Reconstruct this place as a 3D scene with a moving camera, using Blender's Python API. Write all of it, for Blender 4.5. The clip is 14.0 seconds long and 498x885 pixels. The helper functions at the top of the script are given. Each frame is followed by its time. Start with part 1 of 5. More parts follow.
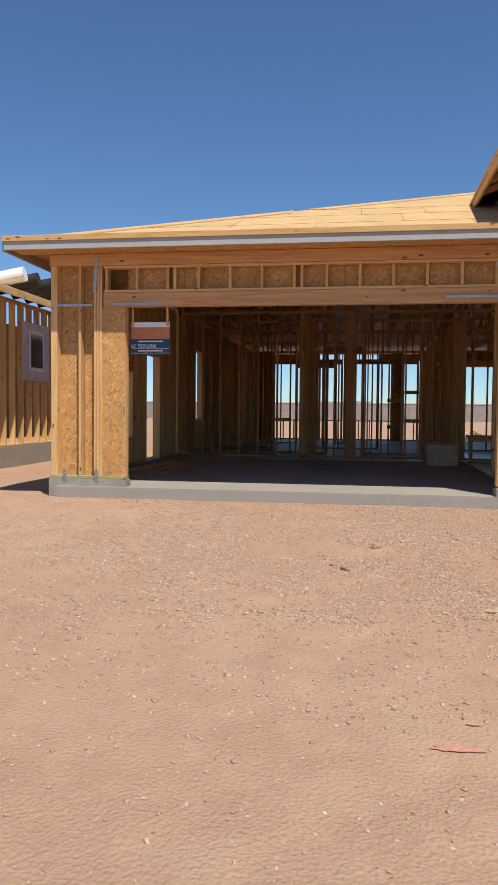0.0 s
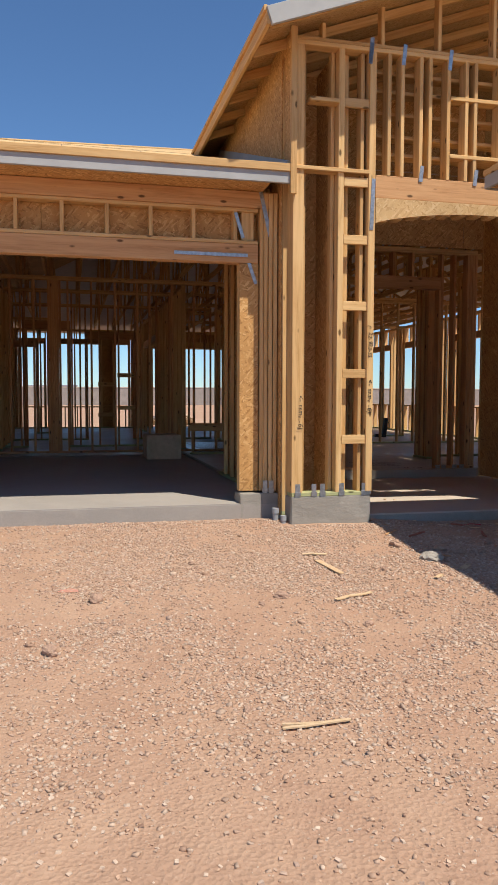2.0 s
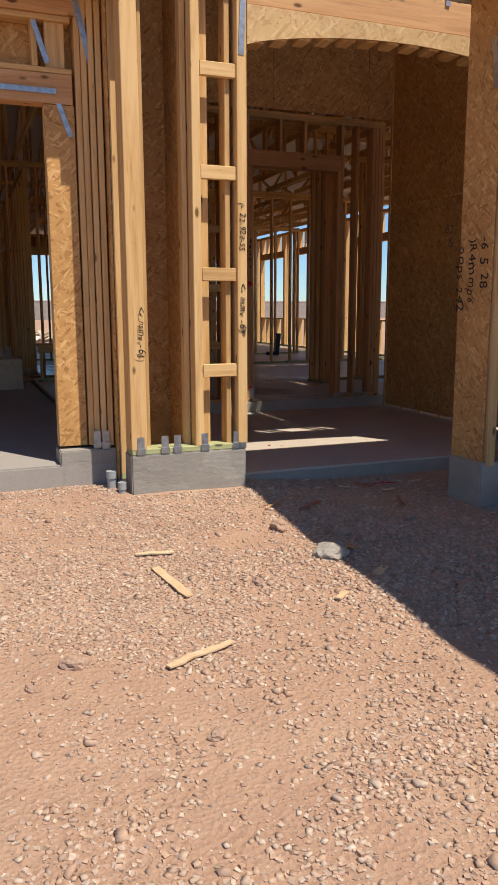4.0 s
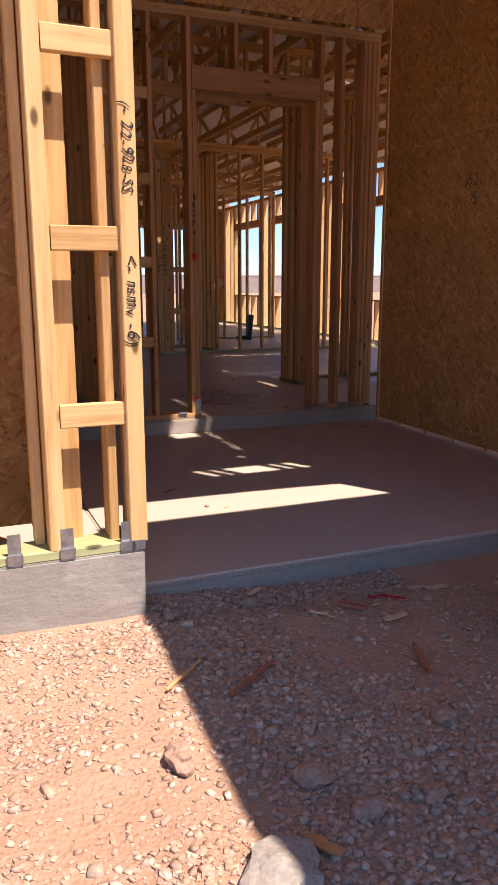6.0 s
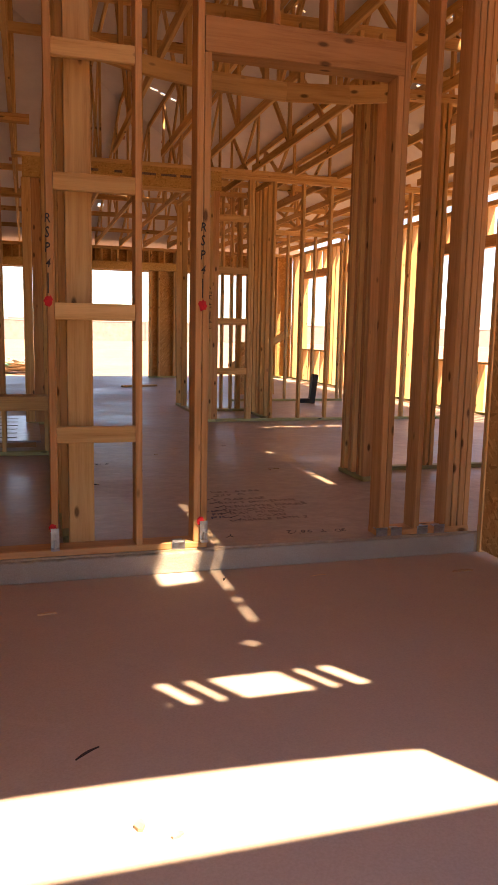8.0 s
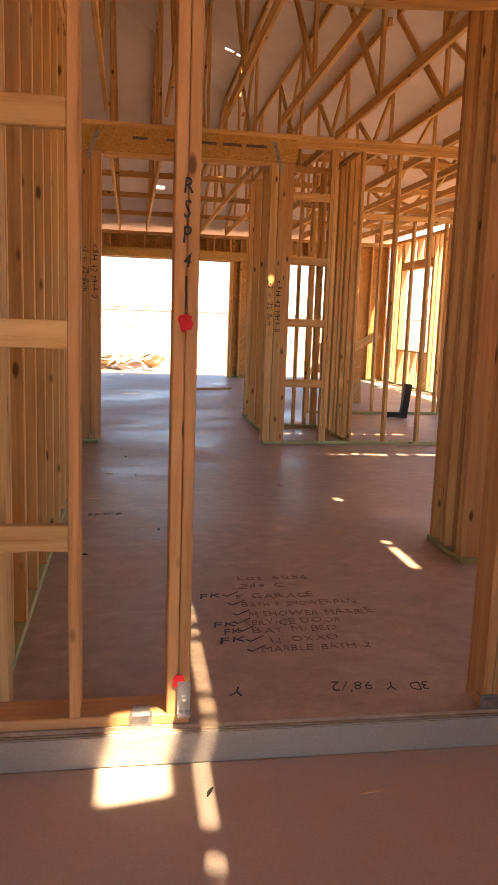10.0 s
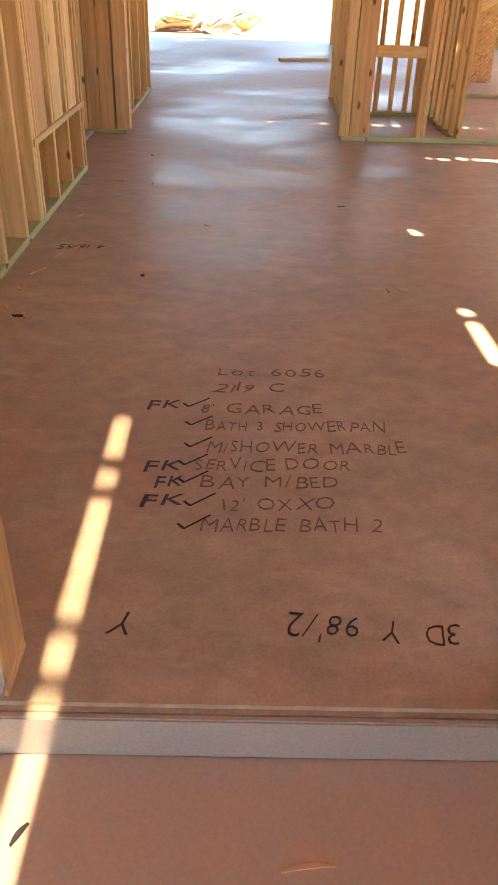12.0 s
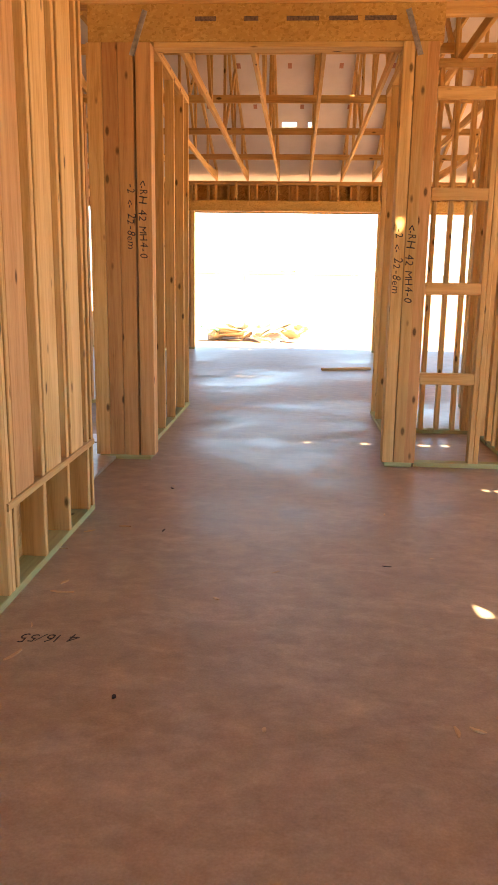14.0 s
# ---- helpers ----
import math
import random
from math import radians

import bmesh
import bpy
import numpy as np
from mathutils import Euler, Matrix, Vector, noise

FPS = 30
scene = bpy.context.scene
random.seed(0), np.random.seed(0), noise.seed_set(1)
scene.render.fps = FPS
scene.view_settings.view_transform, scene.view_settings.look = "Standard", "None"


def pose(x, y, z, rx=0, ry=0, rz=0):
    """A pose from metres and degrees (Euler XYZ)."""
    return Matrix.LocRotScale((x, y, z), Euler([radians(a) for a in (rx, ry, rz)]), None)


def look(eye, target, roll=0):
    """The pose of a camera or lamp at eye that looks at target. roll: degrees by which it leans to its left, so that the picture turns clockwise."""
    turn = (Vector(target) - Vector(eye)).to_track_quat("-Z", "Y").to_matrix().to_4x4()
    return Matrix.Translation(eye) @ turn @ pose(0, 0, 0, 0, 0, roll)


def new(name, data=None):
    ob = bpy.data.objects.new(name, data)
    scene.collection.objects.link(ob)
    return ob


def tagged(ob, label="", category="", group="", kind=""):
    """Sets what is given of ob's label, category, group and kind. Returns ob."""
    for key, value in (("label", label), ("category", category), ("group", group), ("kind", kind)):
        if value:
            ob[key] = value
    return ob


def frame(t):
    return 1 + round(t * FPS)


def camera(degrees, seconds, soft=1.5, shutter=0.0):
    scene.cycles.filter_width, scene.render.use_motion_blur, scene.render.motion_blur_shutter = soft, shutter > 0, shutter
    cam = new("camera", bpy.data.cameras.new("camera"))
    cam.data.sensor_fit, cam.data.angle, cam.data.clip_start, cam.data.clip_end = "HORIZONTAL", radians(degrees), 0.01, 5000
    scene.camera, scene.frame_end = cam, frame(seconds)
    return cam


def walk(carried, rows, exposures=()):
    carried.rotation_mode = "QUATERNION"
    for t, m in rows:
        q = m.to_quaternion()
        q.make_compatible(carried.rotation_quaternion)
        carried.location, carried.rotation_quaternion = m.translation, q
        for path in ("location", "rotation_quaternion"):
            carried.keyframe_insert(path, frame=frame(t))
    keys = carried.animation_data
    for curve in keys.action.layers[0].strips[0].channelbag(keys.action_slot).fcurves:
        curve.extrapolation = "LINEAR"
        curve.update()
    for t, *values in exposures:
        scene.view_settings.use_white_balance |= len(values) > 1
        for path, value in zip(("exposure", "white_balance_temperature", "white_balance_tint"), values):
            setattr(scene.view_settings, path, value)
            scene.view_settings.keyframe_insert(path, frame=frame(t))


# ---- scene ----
cam = camera(36.6, 14.0)
METRES, EYE, TILT, LEAN, TURN = 14.2, 1.5, 0.0, 0.0, 8.7
ROWS = [
    (0.0, 0.0, 0.0, 0.0, 0.02, -2.37, -0.54),
    (0.5, 0.0025, 0.0451, -0.0012, -3.64, -1.99, -0.65),
    (1.0, 0.0084, 0.0898, 0.0036, -9.66, -2.99, -1.3),
    (1.5, 0.0144, 0.1259, 0.0046, -14.2, -3.13, -1.66),
    (2.0, 0.0239, 0.1628, 0.0033, -21.96, -3.49, -0.16),
    (2.5, 0.0463, 0.1982, 0.0009, -29.6, -4.3, 0.24),
    (5.0, 0.1692, 0.3676, 0.0039, -29.88, -13.16, 0.26),
    (5.5, 0.1965, 0.4039, 0.0042, -31.36, -13.65, 0.36),
    (6.0, 0.2247, 0.4345, 0.0082, -30.87, -11.93, 0.06),
    (6.5, 0.2501, 0.47, 0.0108, -29.37, -8.44, -0.3),
    (7.0, 0.2774, 0.5017, 0.0124, -27.51, -7.37, -0.25),
    (7.5, 0.3005, 0.5381, 0.012, -25.71, -7.9, -0.47),
    (8.0, 0.3244, 0.5703, 0.0141, -25.01, -8.34, -1.13),
    (8.5, 0.3418, 0.6011, 0.0198, -24.26, -8.03, -1.36),
    (11.0, 0.4288, 0.7292, 0.0254, -14.15, -13.53, -2.25),
    (11.5, 0.4426, 0.7537, 0.0195, -13.37, -23.73, -2.65),
    (12.0, 0.4565, 0.7724, 0.0154, -8.83, -32.31, -1.71),
    (12.5, 0.4643, 0.7897, 0.0121, -5.39, -36.61, -0.96),
    (13.0, 0.4678, 0.8094, 0.0132, -6.92, -31.86, -0.37),
    (13.5, 0.4747, 0.8278, 0.0188, -7.3, -21.26, -0.33),
    (14.0, 0.4782, 0.8485, 0.0271, -4.98, -12.19, -0.84),
]
walk(cam, [(t, pose(0, 0, EYE, TILT, LEAN, TURN) @ pose(METRES * x, METRES * y, METRES * z, 90 + pitch, roll, yaw)) for t, x, y, z, yaw, pitch, roll in ROWS],
     exposures=[(0.0, 0.1, 6600, 9), (2.5, 0.25, 6600, 9), (5.0, 0.25, 6700, 11), (6.0, 0.85, 6900, 24), (6.5, 1.33, 7400, 30), (7.5, 1.92, 9400, 30), (8.5, 2.32, 10400, 26), (11.0, 2.85, 9600, 20),
                (11.5, 3.08, 9600, 16), (12.0, 3.55, 9800, 14), (12.5, 3.9, 10900, 13), (13.0, 3.85, 11200, 15), (13.5, 3.72, 10600, 14), (14.0, 3.45, 10600, 15)])
# ---------------------------------------------------------------- light
SUN_FROM = Vector((0.27, -0.455, 1.0)).normalized()
sun_data = bpy.data.lights.new("sun", "SUN")
sun_data.energy, sun_data.angle, sun_data.color = 4.9, radians(0.53), (1.0, 0.93, 0.82)
sun = new("sun", sun_data)
sun.matrix_basis = look(SUN_FROM * 60, (0, 0, 0))
world = bpy.data.worlds.new("sky")
scene.world = world
world.use_nodes = True
wn = world.node_tree
sky = wn.nodes.new("ShaderNodeTexSky")
sky.sky_type, sky.sun_disc = "NISHITA", False
sky.sun_elevation, sky.sun_rotation = math.asin(SUN_FROM.z), math.atan2(SUN_FROM.x, SUN_FROM.y)
sky.altitude, sky.air_density, sky.dust_density, sky.ozone_density = 1200, 1.0, 0.25, 5.0
tint = wn.nodes.new("ShaderNodeMix")
tint.data_type, tint.blend_type = "RGBA", "MULTIPLY"
tint.inputs[0].default_value = 1.0
tint.inputs[7].default_value = (0.82, 1.0, 1.13, 1)
wn.links.new(sky.outputs[0], tint.inputs[6])
wn.links.new(tint.outputs[2], wn.nodes["Background"].inputs[0])
wn.nodes["Background"].inputs[1].default_value = 0.1

# ---------------------------------------------------------------- materials


class Mat:
    """A small builder for node materials."""

    def __init__(self, name, rough=0.8, metal=0.0, spec=0.3):
        self.m = bpy.data.materials.new(name)
        self.m.use_nodes = True
        self.nt = self.m.node_tree
        self.b = self.nt.nodes["Principled BSDF"]
        self.b.inputs["Roughness"].default_value = rough
        self.b.inputs["Metallic"].default_value = metal
        self.b.inputs["Specular IOR Level"].default_value = spec
        self.coord = self.nt.nodes.new("ShaderNodeTexCoord").outputs["Object"]

    def node(self, kind, **ins):
        n = self.nt.nodes.new(kind)
        for k, v in ins.items():
            self.put(n.inputs[k.replace("_", " ")], v)
        return n

    def put(self, socket, v):
        if isinstance(v, bpy.types.NodeSocket):
            self.nt.links.new(v, socket)
        else:
            socket.default_value = v

    def space(self, scale=(1, 1, 1), shift=False, turn=(0, 0, 0), src=None):
        n = self.node("ShaderNodeMapping", Vector=src or self.coord, Scale=scale, Rotation=turn)
        if shift:
            info = self.nt.nodes.new("ShaderNodeObjectInfo")
            k = self.node("ShaderNodeMath", Value=info.outputs["Random"])
            k.operation = "MULTIPLY"
            k.inputs[1].default_value = 37.0
            c = self.node("ShaderNodeCombineXYZ", X=k.outputs[0], Y=k.outputs[0], Z=k.outputs[0])
            self.put(n.inputs["Location"], c.outputs[0])
        return n.outputs[0]

    def noise(self, vec, scale, detail=4.0, rough=0.55, distortion=0.0):
        n = self.node("ShaderNodeTexNoise", Vector=vec, Scale=scale, Detail=detail, Roughness=rough, Distortion=distortion)
        return n.outputs["Fac"]

    def ramp(self, fac, *stops):
        n = self.node("ShaderNodeValToRGB", Fac=fac)
        e = n.color_ramp.elements
        while len(e) < len(stops):
            e.new(0.5)
        for s, (p, c) in zip(e, stops):
            s.position = p
            s.color = (*c, 1) if len(c) == 3 else c
        return n.outputs[0]

    def mix(self, fac, a, b, how="MIX"):
        n = self.nt.nodes.new("ShaderNodeMix")
        n.data_type, n.blend_type = "RGBA", how
        for s, v in ((n.inputs[0], fac), (n.inputs[6], a), (n.inputs[7], b)):
            self.put(s, (*v, 1) if isinstance(v, tuple) and len(v) == 3 else v)
        return n.outputs[2]

    def random(self):
        return self.nt.nodes.new("ShaderNodeObjectInfo").outputs["Random"]

    def bump(self, height, strength=0.3, distance=0.01):
        n = self.node("ShaderNodeBump", Height=height, Strength=strength, Distance=distance)
        self.put(self.b.inputs["Normal"], n.outputs[0])

    def done(self, color, rough=None):
        self.put(self.b.inputs["Base Color"], (*color, 1) if isinstance(color, tuple) and len(color) == 3 else color)
        if rough is not None:
            self.put(self.b.inputs["Roughness"], rough)
        return self.m


def lumber_material(name, light, mid, dark):
    k = Mat(name, 0.72, spec=0.25)
    long = k.space((1, 1, 0.06), shift=True)
    grain = k.noise(long, 95, 5, 0.6, 0.6)
    wide = k.noise(long, 16, 3, 0.5, 1.2)
    base = k.mix(k.ramp(grain, (0.25, (0, 0, 0)), (0.6, (1, 1, 1))), dark, mid)
    base = k.mix(k.ramp(wide, (0.35, (0, 0, 0)), (0.7, (1, 1, 1))), base, light)
    tone = k.ramp(k.random(), (0.0, (0.78, 0.72, 0.66)), (0.35, (1.0, 0.95, 0.88)), (0.7, (1.05, 1.03, 1.0)), (1.0, (0.92, 0.82, 0.72)))
    base = k.mix(1.0, base, tone, "MULTIPLY")
    knots = k.node("ShaderNodeTexVoronoi", Vector=k.space((1, 1, 0.42), shift=True), Scale=8.5, Randomness=1.0)
    spot = k.ramp(knots.outputs["Distance"], (0.075, (1, 1, 1)), (0.15, (0, 0, 0)))
    base = k.mix(spot, base, tuple(c * 0.35 for c in dark))
    k.bump(grain, 0.25, 0.003)
    return k.done(base)


LUMBER = lumber_material("pine_lumber", (0.72, 0.5, 0.25), (0.62, 0.395, 0.175), (0.46, 0.265, 0.1))
REDWOOD = lumber_material("reddish_fir_lumber", (0.62, 0.37, 0.185), (0.53, 0.29, 0.135), (0.38, 0.19, 0.08))
GREENPLATE = lumber_material("treated_green_lumber", (0.42, 0.45, 0.24), (0.36, 0.38, 0.2), (0.26, 0.27, 0.13))


def strand_material(name, pale, mid, dark, wash=(1, 1, 1)):
    k = Mat(name, 0.75, spec=0.25)
    color = None
    heights = []
    for i, (turn, sc) in enumerate((((0.1, 0.35, 0.1), 52), ((0.1, 1.25, 0.2), 66), ((0.2, -0.75, 0.1), 58))):
        v = k.node("ShaderNodeTexVoronoi", Vector=k.space((1.0, 1.0, 0.24), src=k.space((1, 1, 1), shift=True, turn=turn)), Scale=float(sc), Randomness=1.0)
        sep = k.node("ShaderNodeSeparateColor", Color=v.outputs["Color"])
        tone = k.ramp(sep.outputs[2], (0.0, dark), (0.3, mid), (0.7, mid), (1.0, pale))
        heights.append(sep.outputs[0])
        color = tone if color is None else k.mix(k.ramp(sep.outputs[1], (0.48, (0, 0, 0)), (0.56, (1, 1, 1))), color, tone)
    blot = k.noise(k.space((1, 1, 1), shift=True), 1.7, 4)
    color = k.mix(1.0, color, k.ramp(blot, (0.3, (0.85, 0.82, 0.8)), (0.7, (1.08, 1.04, 1.0))), "MULTIPLY")
    color = k.mix(1.0, color, wash, "MULTIPLY")
    k.bump(heights[0], 0.3, 0.004)
    return k.done(color)


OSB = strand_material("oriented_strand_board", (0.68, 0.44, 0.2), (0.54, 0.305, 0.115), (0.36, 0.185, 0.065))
# same board for sun-facing roofs and arch, sunlight painted in as paler tones
OSB_SUN = strand_material("sunlit_strand_board", (0.68, 0.5, 0.28), (0.6, 0.41, 0.2), (0.48, 0.3, 0.13))
LSL = strand_material("laminated_strand_lumber", (0.62, 0.42, 0.17), (0.55, 0.35, 0.13), (0.42, 0.25, 0.08))


def concrete_material(name, a, b, stain, rough=0.7, spec=0.3, streak=False, relief=0.12):
    k = Mat(name, rough, spec=spec)
    big = k.noise(k.space((1, 1, 1)), 0.55, 5, 0.6, 0.5)
    mid = k.noise(k.space((1, 2.2, 1) if streak else (1, 1, 1)), 3.5, 6, 0.65, 0.8)
    fine = k.noise(k.space(), 120, 3)
    sweep = k.noise(k.space((1.0, 1.7, 1), turn=(0, 0, 0.35)), 1.6, 10, 0.74, 0.3)
    c = k.mix(k.ramp(big, (0.35, (0, 0, 0)), (0.65, (1, 1, 1))), a, b)
    c = k.mix(k.ramp(mid, (0.52, (0, 0, 0)), (0.78, (0.75, 0.75, 0.75))), c, stain)
    if streak:
        c = k.mix(k.ramp(sweep, (0.5, (0, 0, 0)), (0.68, (0.7, 0.7, 0.7))), c, stain)
        c = k.mix(k.ramp(sweep, (0.32, (0.55, 0.55, 0.55)), (0.46, (0, 0, 0))), c, tuple(x * 0.62 for x in a))
    c = k.mix(0.12, c, k.ramp(fine, (0.3, (0.05, 0.05, 0.05)), (0.7, (0.6, 0.55, 0.5))))
    if streak:
        blotch = k.noise(k.space((1, 1.15, 1), turn=(0, 0, -0.5)), 9, 9, 0.7, 0.2)
        c = k.mix(1.0, c, k.ramp(blotch, (0.34, (0.86, 0.86, 0.87)), (0.5, (1, 1, 1)), (0.66, (1.12, 1.11, 1.08))), "MULTIPLY")
        r = k.ramp(k.mix(0.55, sweep, big), (0.38, (0.3, 0.3, 0.3)), (0.6, (0.62, 0.62, 0.62)))
    else:
        r = k.ramp(mid, (0.3, (rough - 0.16,) * 3), (0.7, (min(1, rough + 0.12),) * 3))
    k.bump(k.noise(k.space((1, 1, 2.5)), 45 if relief < 0.3 else 14, 6), relief, 0.006 if relief < 0.3 else 0.014)
    return k.done(c, r)


FLOORC = concrete_material("dusty_house_slab", (0.335, 0.252, 0.174), (0.42, 0.322, 0.226), (0.54, 0.435, 0.32), 0.5, 0.4, True)
PORCHC = concrete_material("porch_slab", (0.5, 0.415, 0.335), (0.55, 0.46, 0.375), (0.6, 0.51, 0.425), 0.7)
STEPC = concrete_material("pale_step_concrete", (0.33, 0.295, 0.25), (0.4, 0.36, 0.31), (0.46, 0.42, 0.365), 0.8, 0.25, False, 0.32)
GARAGEC = concrete_material("garage_slab", (0.31, 0.28, 0.25), (0.35, 0.315, 0.28), (0.4, 0.36, 0.32), 0.75)
PLINTHC = concrete_material("grey_footing_concrete", (0.27, 0.25, 0.215), (0.33, 0.305, 0.265), (0.42, 0.39, 0.34), 0.88, 0.2, False, 0.32)


def dirt_material():
    k = Mat("red_desert_dirt", 0.95, spec=0.1)
    big = k.noise(k.space(), 0.35, 6, 0.6, 0.4)
    mid = k.noise(k.space(), 3.0, 8, 0.65)
    fine = k.noise(k.space(), 60, 6, 0.7)
    c = k.mix(k.ramp(big, (0.35, (0, 0, 0)), (0.65, (1, 1, 1))), (0.415, 0.258, 0.173), (0.465, 0.31, 0.213))
    c = k.mix(k.ramp(mid, (0.4, (0, 0, 0)), (0.75, (0.8, 0.8, 0.8))), c, (0.36, 0.215, 0.145))
    c = k.mix(k.ramp(fine, (0.55, (0, 0, 0)), (0.72, (0.6, 0.6, 0.6))), c, (0.52, 0.37, 0.27))
    peb = k.node("ShaderNodeTexVoronoi", Vector=k.space(), Scale=48.0, Randomness=1.0)
    k.bump(k.mix(0.5, fine, peb.outputs["Distance"]), 0.75, 0.022)
    return k.done(c)


DIRT = dirt_material()


def stone_material(name, tones):
    k = Mat(name, 0.9, spec=0.15)
    isl = k.nt.nodes.new("ShaderNodeNewGeometry").outputs["Random Per Island"]
    stops = [(i / (len(tones) - 1), c) for i, c in enumerate(tones)]
    c = k.ramp(isl, *stops)
    n = k.noise(k.space(), 70, 5)
    c = k.mix(1.0, c, k.ramp(n, (0.3, (0.72, 0.7, 0.68)), (0.7, (1.1, 1.08, 1.05))), "MULTIPLY")
    k.bump(n, 0.3, 0.004)
    return k.done(c)


GRAVEL = stone_material("crushed_gravel", [(0.48, 0.315, 0.22), (0.54, 0.39, 0.29), (0.43, 0.285, 0.205), (0.58, 0.45, 0.35), (0.43, 0.31, 0.245), (0.51, 0.34, 0.24), (0.36, 0.235, 0.17), (0.62, 0.5, 0.4), (0.41, 0.285, 0.21)])
REDROCK = stone_material("reddish_stone", [(0.38, 0.24, 0.17), (0.42, 0.29, 0.22)])
ROCK = stone_material("pale_rock", [(0.33, 0.3, 0.26), (0.37, 0.34, 0.3)])


def plain(name, color, rough=0.8, metal=0.0, var=0.15, scale=6.0, spec=0.3):
    k = Mat(name, rough, metal, spec)
    n = k.noise(k.space((1, 1, 1), shift=True), scale, 5, 0.6)
    lo, hi = tuple(c * (1 - var) for c in color), tuple(min(1, c * (1 + var)) for c in color)
    return k.done(k.ramp(n, (0.3, lo), (0.7, hi)))


PALEWOOD = lumber_material("pale_weathered_wood", (0.66, 0.52, 0.36), (0.6, 0.45, 0.29), (0.5, 0.35, 0.2))
STAINED = lumber_material("red_stained_wood", (0.4, 0.16, 0.1), (0.34, 0.12, 0.075), (0.24, 0.08, 0.05))
STEEL = plain("galvanised_steel", (0.4, 0.41, 0.42), 0.42, 0.9, 0.25, 30)
FASCIA = plain("white_primed_fascia", (0.38, 0.38, 0.37), 0.6, 0, 0.08, 4)
FOIL = plain("foil_faced_sheathing", (0.68, 0.63, 0.62), 0.5, 0.0, 0.08, 1.5)
FOILSHEET = plain("crinkled_silver_foil", (0.55, 0.57, 0.6), 0.32, 0.8, 0.2, 9)
FADED = plain("faded_red_paint", (0.48, 0.235, 0.17), 0.9, 0, 0.2, 40)
REDPAINT = plain("red_spray_paint", (0.55, 0.02, 0.03), 0.7, 0, 0.3, 40)
INK = plain("black_marker", (0.03, 0.025, 0.025), 0.6, 0, 0.4, 60)
BLUEINK = plain("dark_blue_marker", (0.05, 0.05, 0.09), 0.6, 0, 0.4, 60)
PENCIL = plain("grey_carpenter_pencil", (0.17, 0.12, 0.095), 0.7, 0, 0.4, 60)
NAVY = plain("navy_sign_print", (0.02, 0.07, 0.14), 0.5, 0, 0.15, 10)
WHITE = plain("white_print", (0.75, 0.76, 0.77), 0.5, 0, 0.05, 10)
ORANGE = plain("orange_sign_band", (0.5, 0.2, 0.09), 0.6, 0, 0.15, 12)
WRAP = plain("pale_house_wrap", (0.6, 0.52, 0.5), 0.6, 0, 0.2, 5)
DARKGLASS = plain("dark_window_glass", (0.03, 0.035, 0.04), 0.1, 0, 0.2, 5, 0.5)
PIPEBLACK = plain("black_plastic_pipe", (0.015, 0.015, 0.016), 0.4, 0, 0.2, 10)
PIPEGREY = plain("grey_plastic_conduit", (0.32, 0.33, 0.34), 0.5, 0, 0.1, 10)
BLOCKWALL = plain("tan_block_masonry", (0.3, 0.26, 0.235), 0.9, 0, 0.15, 2)
FELT = plain("black_roofing_felt", (0.03, 0.028, 0.027), 0.85, 0, 0.3, 8)
# distance haze put into the base colour of hills, far roofs and pole
FAR_HAZE = plain("haze_painted_blue", (0.3, 0.3, 0.36), 0.95, 0, 0.15, 0.05)
STUCCO = plain("far_stucco", (0.5, 0.43, 0.36), 0.9, 0, 0.1, 1)
RUBBISHG = plain("green_plastic_sheet", (0.12, 0.4, 0.28), 0.5, 0, 0.3, 8)
CARD = plain("tan_cardboard", (0.5, 0.4, 0.28), 0.85, 0, 0.2, 6)

# ---------------------------------------------------------------- mesh helpers
MESHES = {}


def board_mesh(length, w, d, mat):
    """A board along z with eased long edges, sharing its mesh with equal boards."""
    key = (round(length, 3), round(w, 3), round(d, 3), mat.name)
    if key not in MESHES:
        c = min(0.004, w * 0.2, d * 0.2)
        x, y = w / 2, d / 2
        ring = [(x - c, -y), (x, -y + c), (x, y - c), (x - c, y), (-x + c, y), (-x, y - c), (-x, -y + c), (-x + c, -y)]
        v = [(a, b, 0) for a, b in ring] + [(a, b, length) for a, b in ring]
        f = [(i, (i + 1) % 8, 8 + (i + 1) % 8, 8 + i) for i in range(8)] + [tuple(range(7, -1, -1)), tuple(range(8, 16))]
        me = bpy.data.meshes.new("board")
        me.from_pydata(v, [], f)
        me.materials.append(mat)
        MESHES[key] = me
    return MESHES[key]


def under(ob, parent):
    if parent is not None:
        ob.parent = parent
        ob.matrix_parent_inverse = parent.matrix_basis.inverted() if parent.parent is None else (parent.parent.matrix_basis @ parent.matrix_parent_inverse @ parent.matrix_basis).inverted()
    return ob


def board(parent, name, a, b, w, d, mat=None, side=(1, 0, 0), label=""):
    """A board from a to b (its axis); w is measured along side."""
    a, b = Vector(a), Vector(b)
    z = (b - a).normalized()
    s = Vector(side)
    x = s - z * s.dot(z)
    if x.length < 1e-5:
        x = Vector((0, 1, 0)) - z * z.y
    x.normalize()
    y = z.cross(x)
    ob = new(name, board_mesh((b - a).length, w, d, mat or LUMBER))
    m = Matrix((x, y, z)).transposed().to_4x4()
    m.translation = a
    ob.matrix_basis = m
    under(ob, parent)
    return tagged(ob, label)


def thing(name, label, category, at, kind="", group=""):
    ob = new(name)
    ob.empty_display_size = 0.1
    ob.matrix_basis = pose(*at)
    return tagged(ob, label, category, group, kind)


